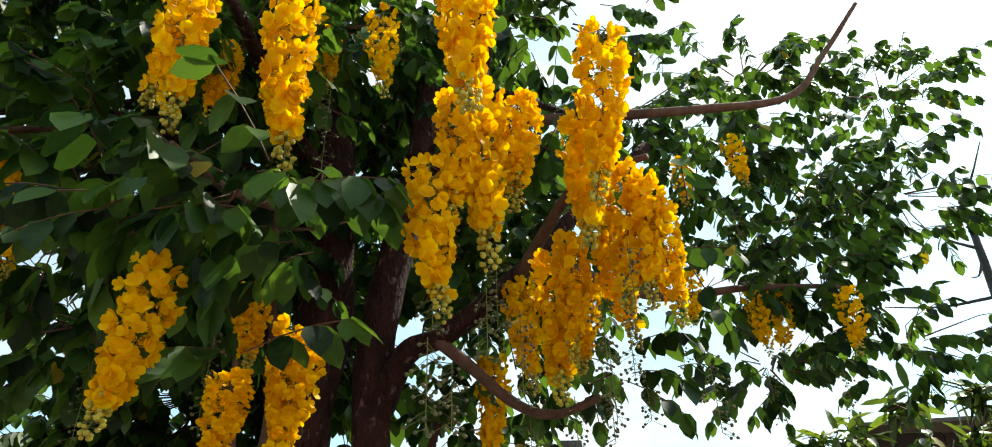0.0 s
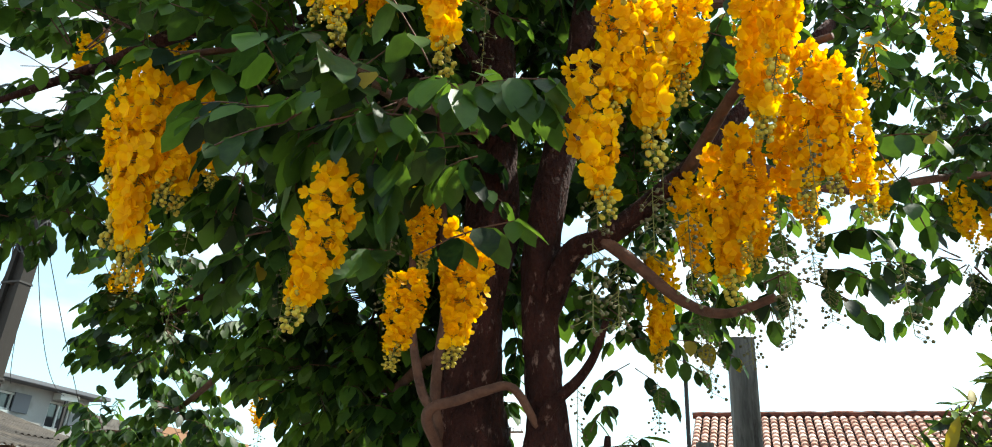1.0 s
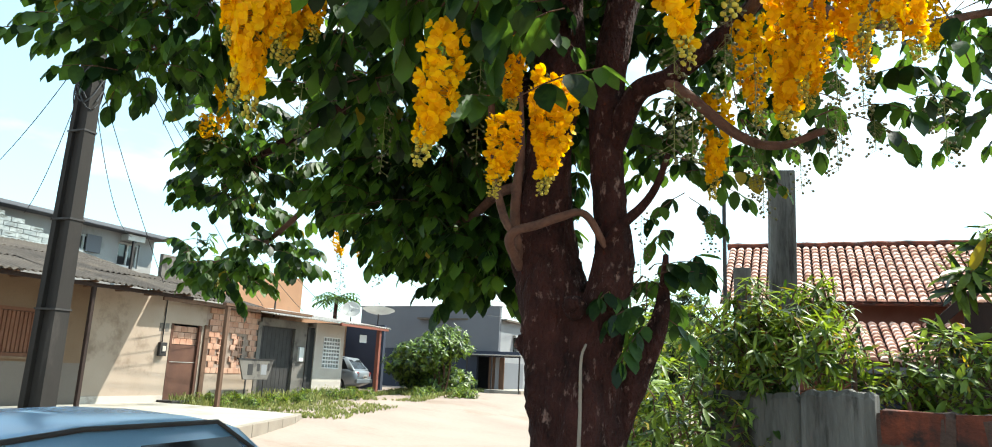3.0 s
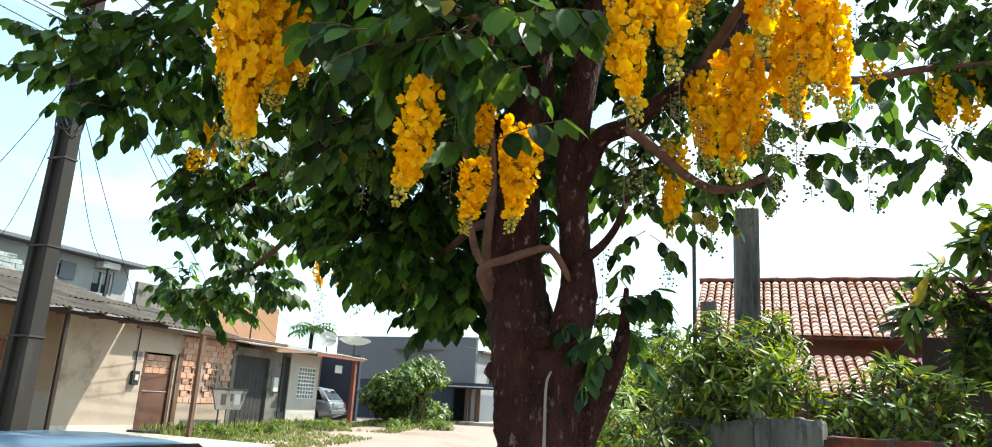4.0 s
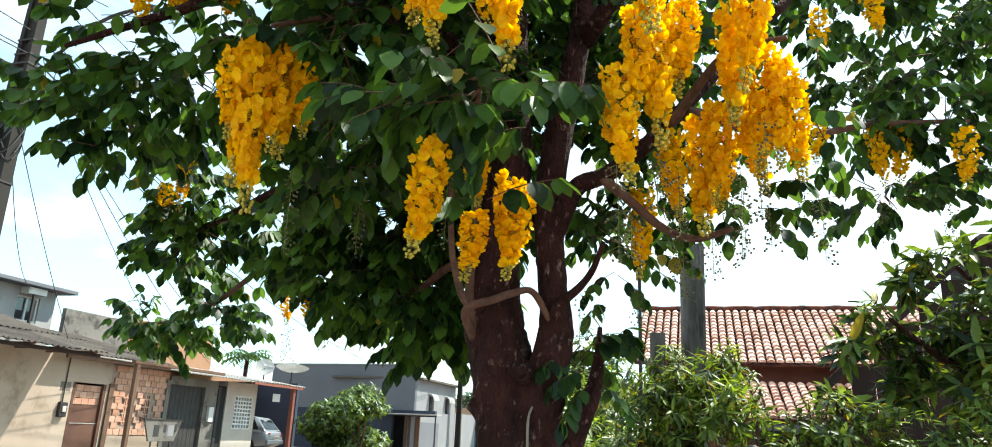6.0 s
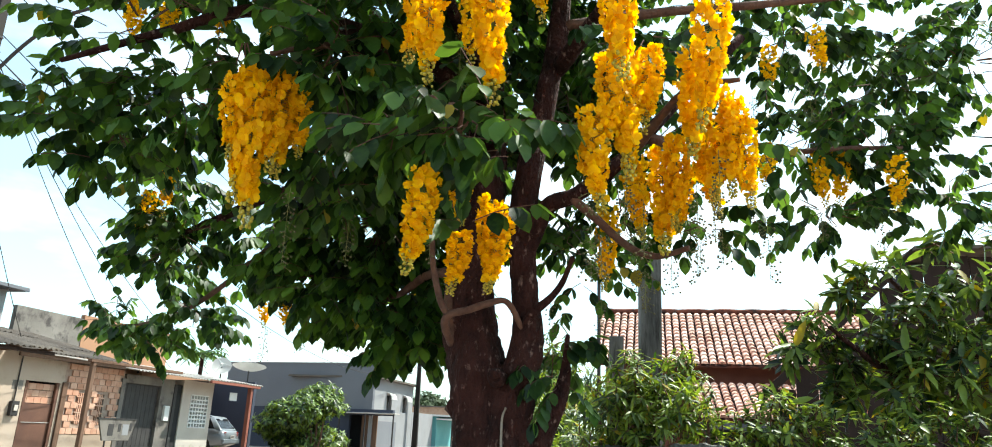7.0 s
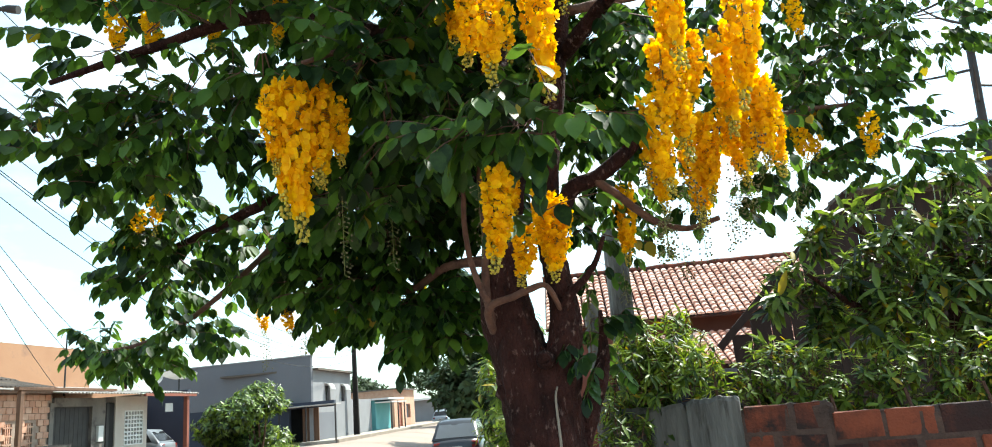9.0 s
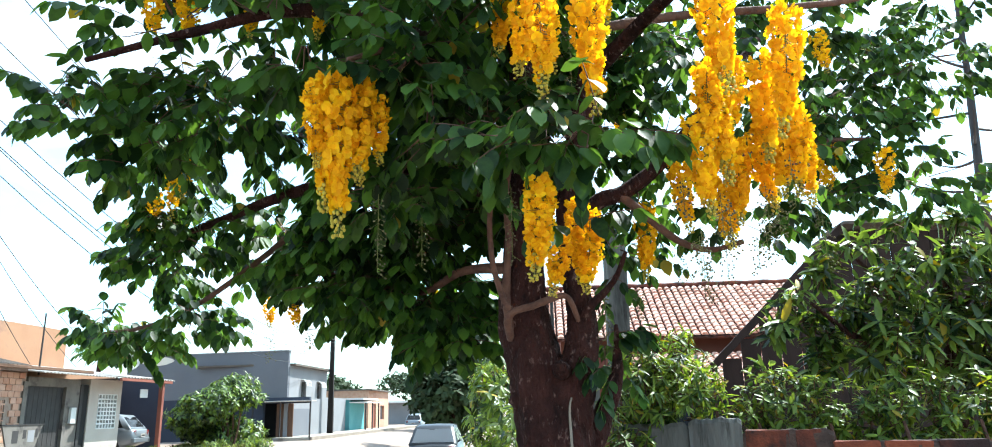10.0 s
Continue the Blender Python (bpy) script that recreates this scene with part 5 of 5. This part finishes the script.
def tile_slope(parent, x0, x1, y0, z0, y1, z1, rows, over):
    """Clay tiles from the eave (y0, z0) up to (y1, z1). The first `over` columns are single pieces, the rest one part."""
    tilt = math.atan2(z1 - z0, y1 - y0)
    cols = int((x1 - x0) / 0.172)
    part("roof_deck", box(x0, x1, 0, math.hypot(y1 - y0, z1 - z0), -0.07, -0.03), BRICK, parent).matrix_basis = Matrix.Translation((0, y0, z0)) @ Matrix.Rotation(tilt, 4, "X")
    rest_v, rest_f = [], []
    for c in range(cols):
        for r in range(rows):
            t = (r + 0.5) / rows
            m = Matrix.Translation((x0 + 0.086 + 0.172 * c, y0 + (y1 - y0) * t, z0 + (z1 - z0) * t)) @ Matrix.Rotation(tilt - 0.06, 4, "X") @ Matrix.Rotation(rt.uniform(-.03, .03), 4, "Z")
            if c < over:
                piece("tile", tile_me, m, parent)
            else:
                b = len(rest_v)
                rest_v.extend(m @ Vector(q) for q in tile_v)
                rest_f.extend(tuple(b + j for j in q) for q in tile_f)
    if rest_v:
        ob = new("tiles", mesh_of("tiles", rest_v, rest_f, TILE))
        ob.parent = parent
        ob["kind"] = "stuff"


roof_u = empty("upper_roof")
roof_u.parent = th
tile_slope(roof_u, 0.0, 12.9, 15.75, 2.92, 18.3, 4.37, 15, 18)
ridge = part("ridge", tube([(x, 18.35, 4.44 + 0.012 * math.sin(x * 9)) for x in lerp(-0.05, 12.9, 54)], [0.075] * 54, 8, wobble=0.1), BRICK, th)
back = part("back_slope", box(0.0, 12.9, 0, 3.4, -0.05, 0.0), TILE, th)
back.matrix_basis = Matrix.Translation((0, 18.35, 4.39)) @ Matrix.Rotation(radians(-32), 4, "X")
roof_l = empty("lower_roof")
roof_l.parent = th
tile_slope(roof_l, 1.7, 12.9, 13.7, 1.78, 15.7, 2.52, 11, 4)

# dark boarded gable of a shed, overgrown
shed2 = empty("garden_shed", label="dark boarded shed with a low pitched sheet roof", category="shed")
for k in range(24):
    x = 2.95 + 0.3 * k
    top = 2.03 + (x - 2.85) * 0.965 if x < 4.95 else 4.05 - (x - 4.95) * 0.045
    part("board", box(x, x + 0.285, 11.0, 11.03, -0.5, top), SHEDWOOD, shed2)
part("barge_board", box(-0.02, 3.05, -0.12, -0.08, -0.05, 0.06), SHEDWOOD, shed2).matrix_basis = Matrix.Translation((2.75, 11.0, 1.97)) @ Matrix.Rotation(-math.atan(0.965), 4, "Y")
part("roof_edge", box(4.9, 10.4, 10.75, 11.6, 4.08, 4.13), SHEETROOF, shed2)
part("rear_slope", box(4.9, 10.4, 11.6, 12.2, 4.02, 4.08), SHEETROOF, shed2)
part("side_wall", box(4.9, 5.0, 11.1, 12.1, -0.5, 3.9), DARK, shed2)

# bare-limbed tree standing behind the shed
bare = empty("bare_tree", label="slim dark tree with bare level branches", category="tree")
part("trunk", tube(bend([(7.95, 12.6, -0.4), (8.0, 12.6, 3), (8.1, 12.62, 5), (8.25, 12.6, 7.5), (8.3, 12.6, 8.9)]), lerp(0.12, 0.04, 25), 8, wobble=0.1), IRON, bare)
rt2 = random.Random(5)
for k in range(16):
    z = 3.8 + 0.3 * k
    a = k * 2.4
    ln = rt2.uniform(0.9, 1.9)
    p = Vector((8.03 + 0.05 * (z - 4), 12.6, z))
    part("branch", tube(bend([p, p + Vector((math.cos(a) * ln * 0.5, math.sin(a) * ln * 0.5, 0.02)), p + Vector((math.cos(a) * ln, math.sin(a) * ln, 0.22))], 3), lerp(0.03, 0.008, 7), 5), IRON, bare)

# hedge and shrubs over the wall
hedge = empty("hedge", label="dense bright green hedge growing over the wall", category="hedge")
rh = random.Random(31)
fo = Foliage()
for k in range(7):
    whorls(fo, rh, (1.85 + 0.33 * k, 5.75 - 0.06 * k, 1.26 + rh.uniform(-.08, .1)), (0.36, 0.3, 0.44), 96, 0.085, 0.36, 0.4, 8, 0.25, 0.1)
for k in range(8):
    whorls(fo, rh, (1.2 + 0.1 * k, 5.6, 0.7), (0.4, 0.3, 0.7), 26, 0.085, 0.36, 0.4, 8, 0.25, 0.1)
fo.build("foliage", [LEAF_FINE, TWIG, LEAF_YELLOW], hedge, "stuff")
for k in range(9):
    p = Vector((1.5 + 0.5 * k, 5.5 - 0.08 * k, -0.4))
    part("stem", tube(bend([p, p + Vector((0.05, 0.03, 0.9)), p + Vector((-0.06, 0.05, 1.7))], 3), lerp(0.03, 0.012, 7), 6), TWIG, hedge)

shrub = empty("shrub", label="feathery light green shrub beside the trunk", category="shrub")
fo = Foliage()
for c, r, n in (((1.05, 5.6, 1.5), (0.34, 0.4, 0.5), 130), ((1.2, 5.8, 1.72), (0.3, 0.35, 0.35), 80), ((1.5, 6.0, 1.66), (0.32, 0.35, 0.3), 60), ((0.75, 5.3, 0.9), (0.4, 0.4, 0.6), 100), ((1.35, 5.5, 1.6), (0.35, 0.3, 0.3), 70), ((1.52, 6.2, 1.95), (0.13, 0.16, 0.24), 22)):
    whorls(fo, rh, c, r, n, 0.1, 0.24, 0.55, 9, 0.2, 0.12)
fo.build("foliage", [LEAF_FINE, TWIG, LEAF_YELLOW], shrub, "stuff")
for k in range(5):
    p = Vector((0.85 + 0.2 * k, 5.6, -0.4))
    part("stem", tube(bend([p, p + Vector((0.03, 0.02, 1.0)), p + Vector((0.05, 0.2, 2.0))], 3), lerp(0.03, 0.01, 7), 6), TWIG, shrub)

mango = empty("mango_tree", label="dense dark mango tree with narrow glossy leaves", category="tree")
fo = Foliage()
for c, r, n in (((4.0, 6.6, 2.05), (0.75, 0.55, 0.5), 100), ((4.8, 6.6, 2.2), (0.8, 0.6, 0.6), 105), ((3.35, 6.4, 1.95), (0.45, 0.4, 0.36), 44), ((3.45, 6.5, 2.45), (0.36, 0.4, 0.26), 26),
                ((4.0, 6.6, 2.72), (0.45, 0.45, 0.22), 26), ((4.7, 6.7, 2.85), (0.5, 0.5, 0.2), 26), ((5.5, 6.9, 2.3), (0.7, 0.6, 0.6), 70), ((4.4, 6.3, 1.55), (0.8, 0.4, 0.25), 36)):
    whorls(fo, rh, c, r, n, 0.19, 0.28, 0.6, 8, 0.15, 0.22)
for c, n in (((2.3, 6.4, 1.75), 5), ((2.4, 6.35, 2.15), 7), ((2.58, 6.4, 2.4), 7), ((2.8, 6.4, 2.02), 12), ((2.9, 6.4, 2.6), 8), ((2.75, 6.3, 1.78), 12), ((2.7, 6.4, 2.25), 8), ((3.05, 6.4, 2.8), 6), ((3.3, 6.4, 2.9), 4),
             ((3.65, 6.4, 3.08), 6), ((4.1, 6.4, 3.1), 6), ((4.4, 6.5, 3.2), 5), ((3.1, 6.4, 2.25), 8)):
    whorls(fo, rh, c, (0.17, 0.2, 0.14), n, 0.2, 0.28, 0.6, 7, 0.0, 0.28)
fo.build("crown", [LEAF_MANGO, TWIG, LEAF_YELLOW], mango, "stuff")
part("trunk", tube(bend([(4.2, 6.9, -0.4), (4.15, 6.85, 0.8), (4.1, 6.8, 1.6), (4.2, 6.8, 2.6)]), lerp(0.13, 0.04, 19), 10, wobble=0.15), BARK, mango)
for a, b in (((4.1, 6.8, 1.3), (3.2, 6.5, 2.2)), ((4.1, 6.8, 1.5), (5.0, 6.7, 2.3)), ((4.2, 6.8, 2.0), (3.3, 6.8, 2.9)), ((4.2, 6.8, 2.2), (4.9, 7.0, 3.1)), ((3.5, 6.6, 1.9), (2.7, 6.2, 2.3))):
    a, b = Vector(a), Vector(b)
    part("limb", tube(bend([a, (a + b) / 2 + Vector((0, 0, -0.08)), b], 4), lerp(0.05, 0.015, 9), 7), BARK, mango)

# shrubs along the street edge, beyond the trunk
verge = empty("verge_shrub", label="tall leafy shrubs on the street verge", category="shrub")
fo = Foliage()
for c, r, n in (((0.2, 7.4, 0.6), (0.45, 0.6, 1.0), 150), ((-0.35, 9.2, 1.2), (0.42, 0.8, 1.1), 190), ((-0.3, 12.5, 1.5), (0.8, 1.5, 1.7), 240)):
    whorls(fo, rh, c, r, n, 0.15, 0.3, 0.6, 9, 0.2, 0.15)
fo.build("foliage", [LEAF_FINE, TWIG, LEAF_YELLOW], verge, "stuff")
for k in range(5):
    p = Vector((0.3 - 0.08 * k, 7.4 + 1.2 * k, -0.45))
    part("stem", tube(bend([p, p + Vector((0.03, 0.02, 0.9)), p + Vector((0.05, 0.1, 1.7))], 3), lerp(0.04, 0.012, 7), 6), TWIG, verge)

# round bush by the grey building
bush = empty("round_bush", label="round dense green bush on the street corner", category="bush")
fo = Foliage()
for k in range(24):
    a = k * 2.4
    q = math.sqrt((k % 12) / 12)
    h = (k * 0.37) % 1
    w = 2.0 * (1 - 0.5 * h)
    whorls(fo, rh, (-13.5 + w * q * math.cos(a), 30 + w * q * math.sin(a), 0.7 + 2.1 * h), (0.85, 0.85, 0.6), 72, 0.24, 0.36, 0.4, 8, 0.3, 0.2)
fo.build("crown", [LEAF_MANGO, TWIG, LEAF_FINE], bush, "stuff")
for k in range(4):
    part("stem", tube(bend([(-13.3 + 0.15 * k, 30, 0.0), (-13.2 + 0.2 * k, 30, 0.9), (-13.7 + 0.4 * k, 30, 2.0)], 3), lerp(0.06, 0.03, 7), 6), TWIG, bush)


def far_tree(name, place, height, spread, seed, label, leaf=0.5, low=0.62):
    t = empty(name, place, 0, label, "tree", "distant trees")
    r = random.Random(seed)
    part("trunk", tube(bend([(0, 0, -0.3), (0.1, 0, height * 0.3), (-0.1, 0.1, height * 0.6)], 3), lerp(height * 0.035, height * 0.015, 7), 7), BARK, t)
    f2 = Foliage()
    for k in range(14):
        a = k * 2.4
        q = spread * 0.6 * math.sqrt(k / 14)
        whorls(f2, r, (q * math.cos(a), q * math.sin(a), height * (low + (0.87 - low) * r.random())), (spread * 0.45, spread * 0.45, height * 0.2), 46, leaf, 0.5, 0.3, 6, 0.2, 0.3)
    f2.build("crown", [FAR_LEAF, TWIG, FAR_LEAF], t, "stuff")
    return t


far_tree("street_tree", (-4.9, 38, -0.4), 6.0, 2.6, 1, "broad dark street tree down the road", 0.4, 0.22)
far_tree("street_tree", (-7.0, 56, -0.4), 7.0, 3.6, 2, "broad dark street tree down the road", 0.4, 0.22)
far_tree("street_tree", (-7.5, 95, -0.3), 9, 6, 3, "distant rounded tree at the street end")
far_tree("street_tree", (-20, 110, -0.3), 8, 6, 4, "distant rounded tree at the street end")
far_tree("street_tree", (-31, 100, -0.3), 7, 6, 5, "distant rounded tree at the street end")
far_tree("street_tree", (-14, 140, -0.3), 10, 9, 6, "distant rounded tree at the street end")
palm = empty("palm_tree", (-21.5, 34.0, 0), 0, "small palm behind the roofs", "palm")
part("trunk", tube([(0, 0, -0.3), (0.1, 0, 2.5), (0.15, 0, 4.7)], [0.14, 0.12, 0.1], 8), BARK, palm)
fo = Foliage()
for k in range(16):
    a = k * 2.4
    d = Vector((math.cos(a), math.sin(a), 0.75 - 0.05 * k))
    p = Vector((0.15, 0, 4.7))
    for j in range(6):
        q = p + d.normalized() * 0.19
        fo.twig(p, q, 0.015, 0.012)
        s = d.cross(Vector((0, 0, 1))).normalized()
        for sg in (-1, 1):
            fo.leaflet(q, (s * sg + d * 0.5 + Vector((0, 0, -0.4))).normalized(), Vector((0, 0, 1)), 0.45, 0.11, 0)
        p = q
        d = d + Vector((0, 0, -0.16))
fo.build("crown", [LEAF, LEAF], palm, "stuff")

# weeds on the verge before the houses
fo = Foliage()
rg = random.Random(77)
for k in range(5200):
    y = 16.9 + 24 * rg.random() ** 1.3
    lo = -9.8 - max(0, y - 18) * 0.2
    x = lo - rg.random() * (5.3 if y < 25 else 3.0)
    if noise.noise(Vector((x * 0.6, y * 0.4, 5))) < -0.06 and x > -13.8:
        continue
    z = ground_z(x, y)
    tall = 0.10 + 0.26 * max(0.0, (-12.6 - x) / 2.6) if y < 26 else 0.16
    for j in range(5):
        a = rg.random() * 6.28
        fo.leaflet(Vector((x, y, z - 0.01)), Vector((math.cos(a) * 0.6, math.sin(a) * 0.6, 1)).normalized(), Vector((math.sin(a), math.cos(a), 0.3)), tall * rg.uniform(0.5, 1.5), 0.028, 0)
tagged(fo.build("grass", [GRASS, TWIG]), "tufts of sunlit grass and weeds", "grass", kind="stuff")

fo = Foliage()
for k in range(34):
    y = 17.2 + 8.6 * rg.random()
    x = -14.75 + 1.5 * rg.random() ** 2
    if 20.9 < y < 22.5 and x < -14.2:
        continue
    whorls(fo, rg, (x, y, ground_z(x, y) + 0.14), (0.34, 0.34, 0.2 + 0.14 * rg.random()), 26, 0.12, 0.3, 0.4, 7, 0.0, 0.12)
for k in range(10):
    x, y = -10.9 - 1.8 * rg.random(), 26.5 + 3 * rg.random()
    whorls(fo, rg, (x, y, ground_z(x, y) + 0.16), (0.4, 0.4, 0.3), 26, 0.14, 0.3, 0.4, 7, 0.0, 0.12)
tagged(fo.build("weeds", [LEAF_FINE, TWIG, GRASS]), "leafy green weeds along the house fronts", "weeds", kind="stuff")

# ---------------------------------------------------------------- vehicles


def car(name, paint, place, turn, label, length=3.9, width=1.62, height=1.42, back_glass=None):
    c = empty(name, place, turn, label, "car")
    h = width / 2
    # stations along the length (rear to front): y, low, belt, half width
    st = [(0, 0.42, 0.78, 0.86), (0.03, 0.32, 0.86, 0.94), (0.12, 0.2, 0.92, 0.99), (0.3, 0.19, 0.93, 1), (0.62, 0.19, 0.92, 1), (0.72, 0.19, 0.88, 0.99), (0.92, 0.21, 0.76, 0.95), (0.985, 0.3, 0.64, 0.88), (1.0, 0.38, 0.56, 0.8)]
    bm = bmesh.new()
    rings = []
    for t, lo, hi, w in st:
        y = (t - 0.5) * length
        hw = h * w
        rings.append([bm.verts.new(q) for q in ((-hw * 0.92, y, lo), (-hw, y, lo + 0.15 * (hi - lo)), (-hw, y, lo + 0.6 * (hi - lo)), (-hw * 0.95, y, hi), (-hw * 0.5, y, hi + 0.02), (0, y, hi + 0.03), (hw * 0.5, y, hi + 0.02), (hw * 0.95, y, hi), (hw, y, lo + 0.6 * (hi - lo)), (hw, y, lo + 0.15 * (hi - lo)), (hw * 0.92, y, lo))])
    for a, b in zip(rings, rings[1:]):
        for k in range(11):
            bm.faces.new((a[k], b[k], b[(k + 1) % 11], a[(k + 1) % 11]))
    bm.faces.new(rings[0])
    bm.faces.new(list(reversed(rings[-1])))
    bmesh.ops.recalc_face_normals(bm, faces=bm.faces)
    part("body", bm, paint, c, smooth=True)
    # cabin
    b_y = [(-0.46, 0.9), (-0.36, height - 0.06), (-0.2, height), (0.02, height), (0.1, height - 0.05), (0.25, 0.9)]
    bm = bmesh.new()
    rings = []
    for t, z in b_y:
        k = (z - 0.9) / (height - 0.9)
        hw = h * (0.93 - 0.21 * k)
        y = t * length
        rings.append([bm.verts.new(q) for q in ((-h * 0.93, y, 0.86), (-hw, y, z), (-hw * 0.8, y, z + 0.03 * k), (0, y, z + 0.045 * k), (hw * 0.8, y, z + 0.03 * k), (hw, y, z), (h * 0.93, y, 0.86))])
    for a, b in zip(rings, rings[1:]):
        for k in range(6):
            bm.faces.new((a[k], b[k], b[k + 1], a[k + 1]))
    bmesh.ops.recalc_face_normals(bm, faces=bm.faces)
    part("roof", bm, paint, c, smooth=True)

    def pane(nm, pts, material):
        q = bmesh.new()
        q.faces.new([q.verts.new(p) for p in pts])
        bmesh.ops.solidify(q, geom=q.faces[:], thickness=0.008)
        part(nm, q, material, c)
    top = height - 0.09
    for s in (-1, 1):
        xa, xb = s * (h * 0.93 + 0.012), s * (h * 0.745 + 0.014)
        pane("side_window", [(xa, -0.40 * length, 0.93), (xa, -0.13 * length, 0.93), (xb, -0.13 * length, top), (xb, -0.33 * length, top)], GLASS)
        pane("side_window", [(xa, -0.11 * length, 0.93), (xa, 0.2 * length, 0.93), (xb, 0.08 * length, top), (xb, -0.11 * length, top)], GLASS)
        part("roof_trim", tube([(s * h * 0.73, -0.34 * length, height - 0.03), (s * h * 0.73, -0.2 * length, height + 0.01), (s * h * 0.73, 0.05 * length, height), (s * h * 0.93, 0.25 * length, 0.92)], [0.014] * 4, 6), IRON, c)
        part("tail_lamp", box(s * h * 0.72 - 0.1, s * h * 0.72 + 0.1, -length / 2 - 0.0, -length / 2 + 0.1, 0.62, 0.82, 0.02), TAIL, c)
        part("headlamp", box(s * h * 0.66 - 0.14, s * h * 0.66 + 0.14, length / 2 - 0.13, length / 2 - 0.01, 0.5, 0.62, 0.02), WHITE, c)
        part("mirror", box(s * (h + 0.02), s * (h + 0.17), 0.17 * length, 0.2 * length, 0.9, 1.02, 0.02), paint, c)
        for t in (-0.31, 0.32):
            ty = part("wheel", tube([(s * (h - 0.19), t * length, 0.29), (s * (h - 0.16), t * length, 0.29), (s * (h - 0.02), t * length, 0.29), (s * (h + 0.005), t * length, 0.29)], [0.26, 0.29, 0.29, 0.26], 18), RUBBER, c)
            part("rim", tube([(s * (h - 0.05), t * length, 0.29), (s * (h + 0.012), t * length, 0.29)], [0.18, 0.17], 14), RIM, ty)
    pane("rear_window", [(-h * 0.8, -0.455 * length, 0.95), (h * 0.8, -0.455 * length, 0.95), (h * 0.66, -0.375 * length, height - 0.1), (-h * 0.66, -0.375 * length, height - 0.1)], back_glass or GLASS)
    pane("windscreen", [(-h * 0.83, 0.25 * length, 0.93), (h * 0.83, 0.25 * length, 0.93), (h * 0.68, 0.112 * length, height - 0.1), (-h * 0.68, 0.112 * length, height - 0.1)], GLASS)
    part("bumper", box(-h * 0.95, h * 0.95, -length / 2 - 0.05, -length / 2 + 0.08, 0.36, 0.54, 0.03), paint, c)
    plate = part("number_plate", box(-0.2, 0.2, -length / 2 - 0.06, -length / 2 - 0.05, 0.56, 0.69), ZINC, c)
    part("plate_bar", box(-0.15, 0.15, -length / 2 - 0.064, -length / 2 - 0.06, 0.6, 0.65), IRON, plate)
    return c


car("hatchback", CARBLUE, (-2.45, 4.1, ground_z(-2.5, 4.1)), 4, "blue hatchback parked at the street edge", 3.9, 1.62, 1.38)
car("hatchback", CARBLACK, (-3.45, 24.6, ground_z(-3.4, 24)), 3, "black hatchback parked on the earth street", 3.8, 1.62, 1.44, GLASS_PALE)
car("saloon_car", CARSILVER, (-17.75, 28.0, ground_z(-17.6, 28.0)), 98, "silver-blue car parked under a carport", 4.1, 1.65, 1.42)
car("hatchback", CARSILVER, (-12.8, 72, -0.1), 0, "small silver car parked far down the street", 3.8, 1.62, 1.44)
car("hatchback", CARBLACK, (-9.8, 92, -0.3), 0, "dark car parked far down the street", 3.8, 1.62, 1.44)

# brick courses of the unplastered house
hb = mesh_of("house_brick", *(lambda b: ([v.co.copy() for v in b.verts], [[v.index for v in f.verts] for f in b.faces]))(box(-0.03, 0.03, -0.118, 0.118, -0.083, 0.083, 0.006)), BRICK_PALE)
for r in range(11):
    y = 18.4 + (0.12 if r % 2 else 0)
    while y < 20.5:
        z = 0.96 + 0.18 * r
        if not any(a - 0.1 < y + 0.0 < b + 0.1 and lo - 0.05 < z < hi + 0.05 for a, b, lo, hi in vents):
            piece("brick", hb, pose(FX - 0.015 + rb.uniform(-.006, .006), y + 0.118, z, rb.uniform(-.8, .8)), house_c)
        y += 0.25
for r in range(3):
    for k in range(5):
        piece("brick", hb, pose(FX - 0.14, 17.05 + 0.245 * k - (0.1 if r % 2 else 0), 1.76 + 0.18 * r), house_a)
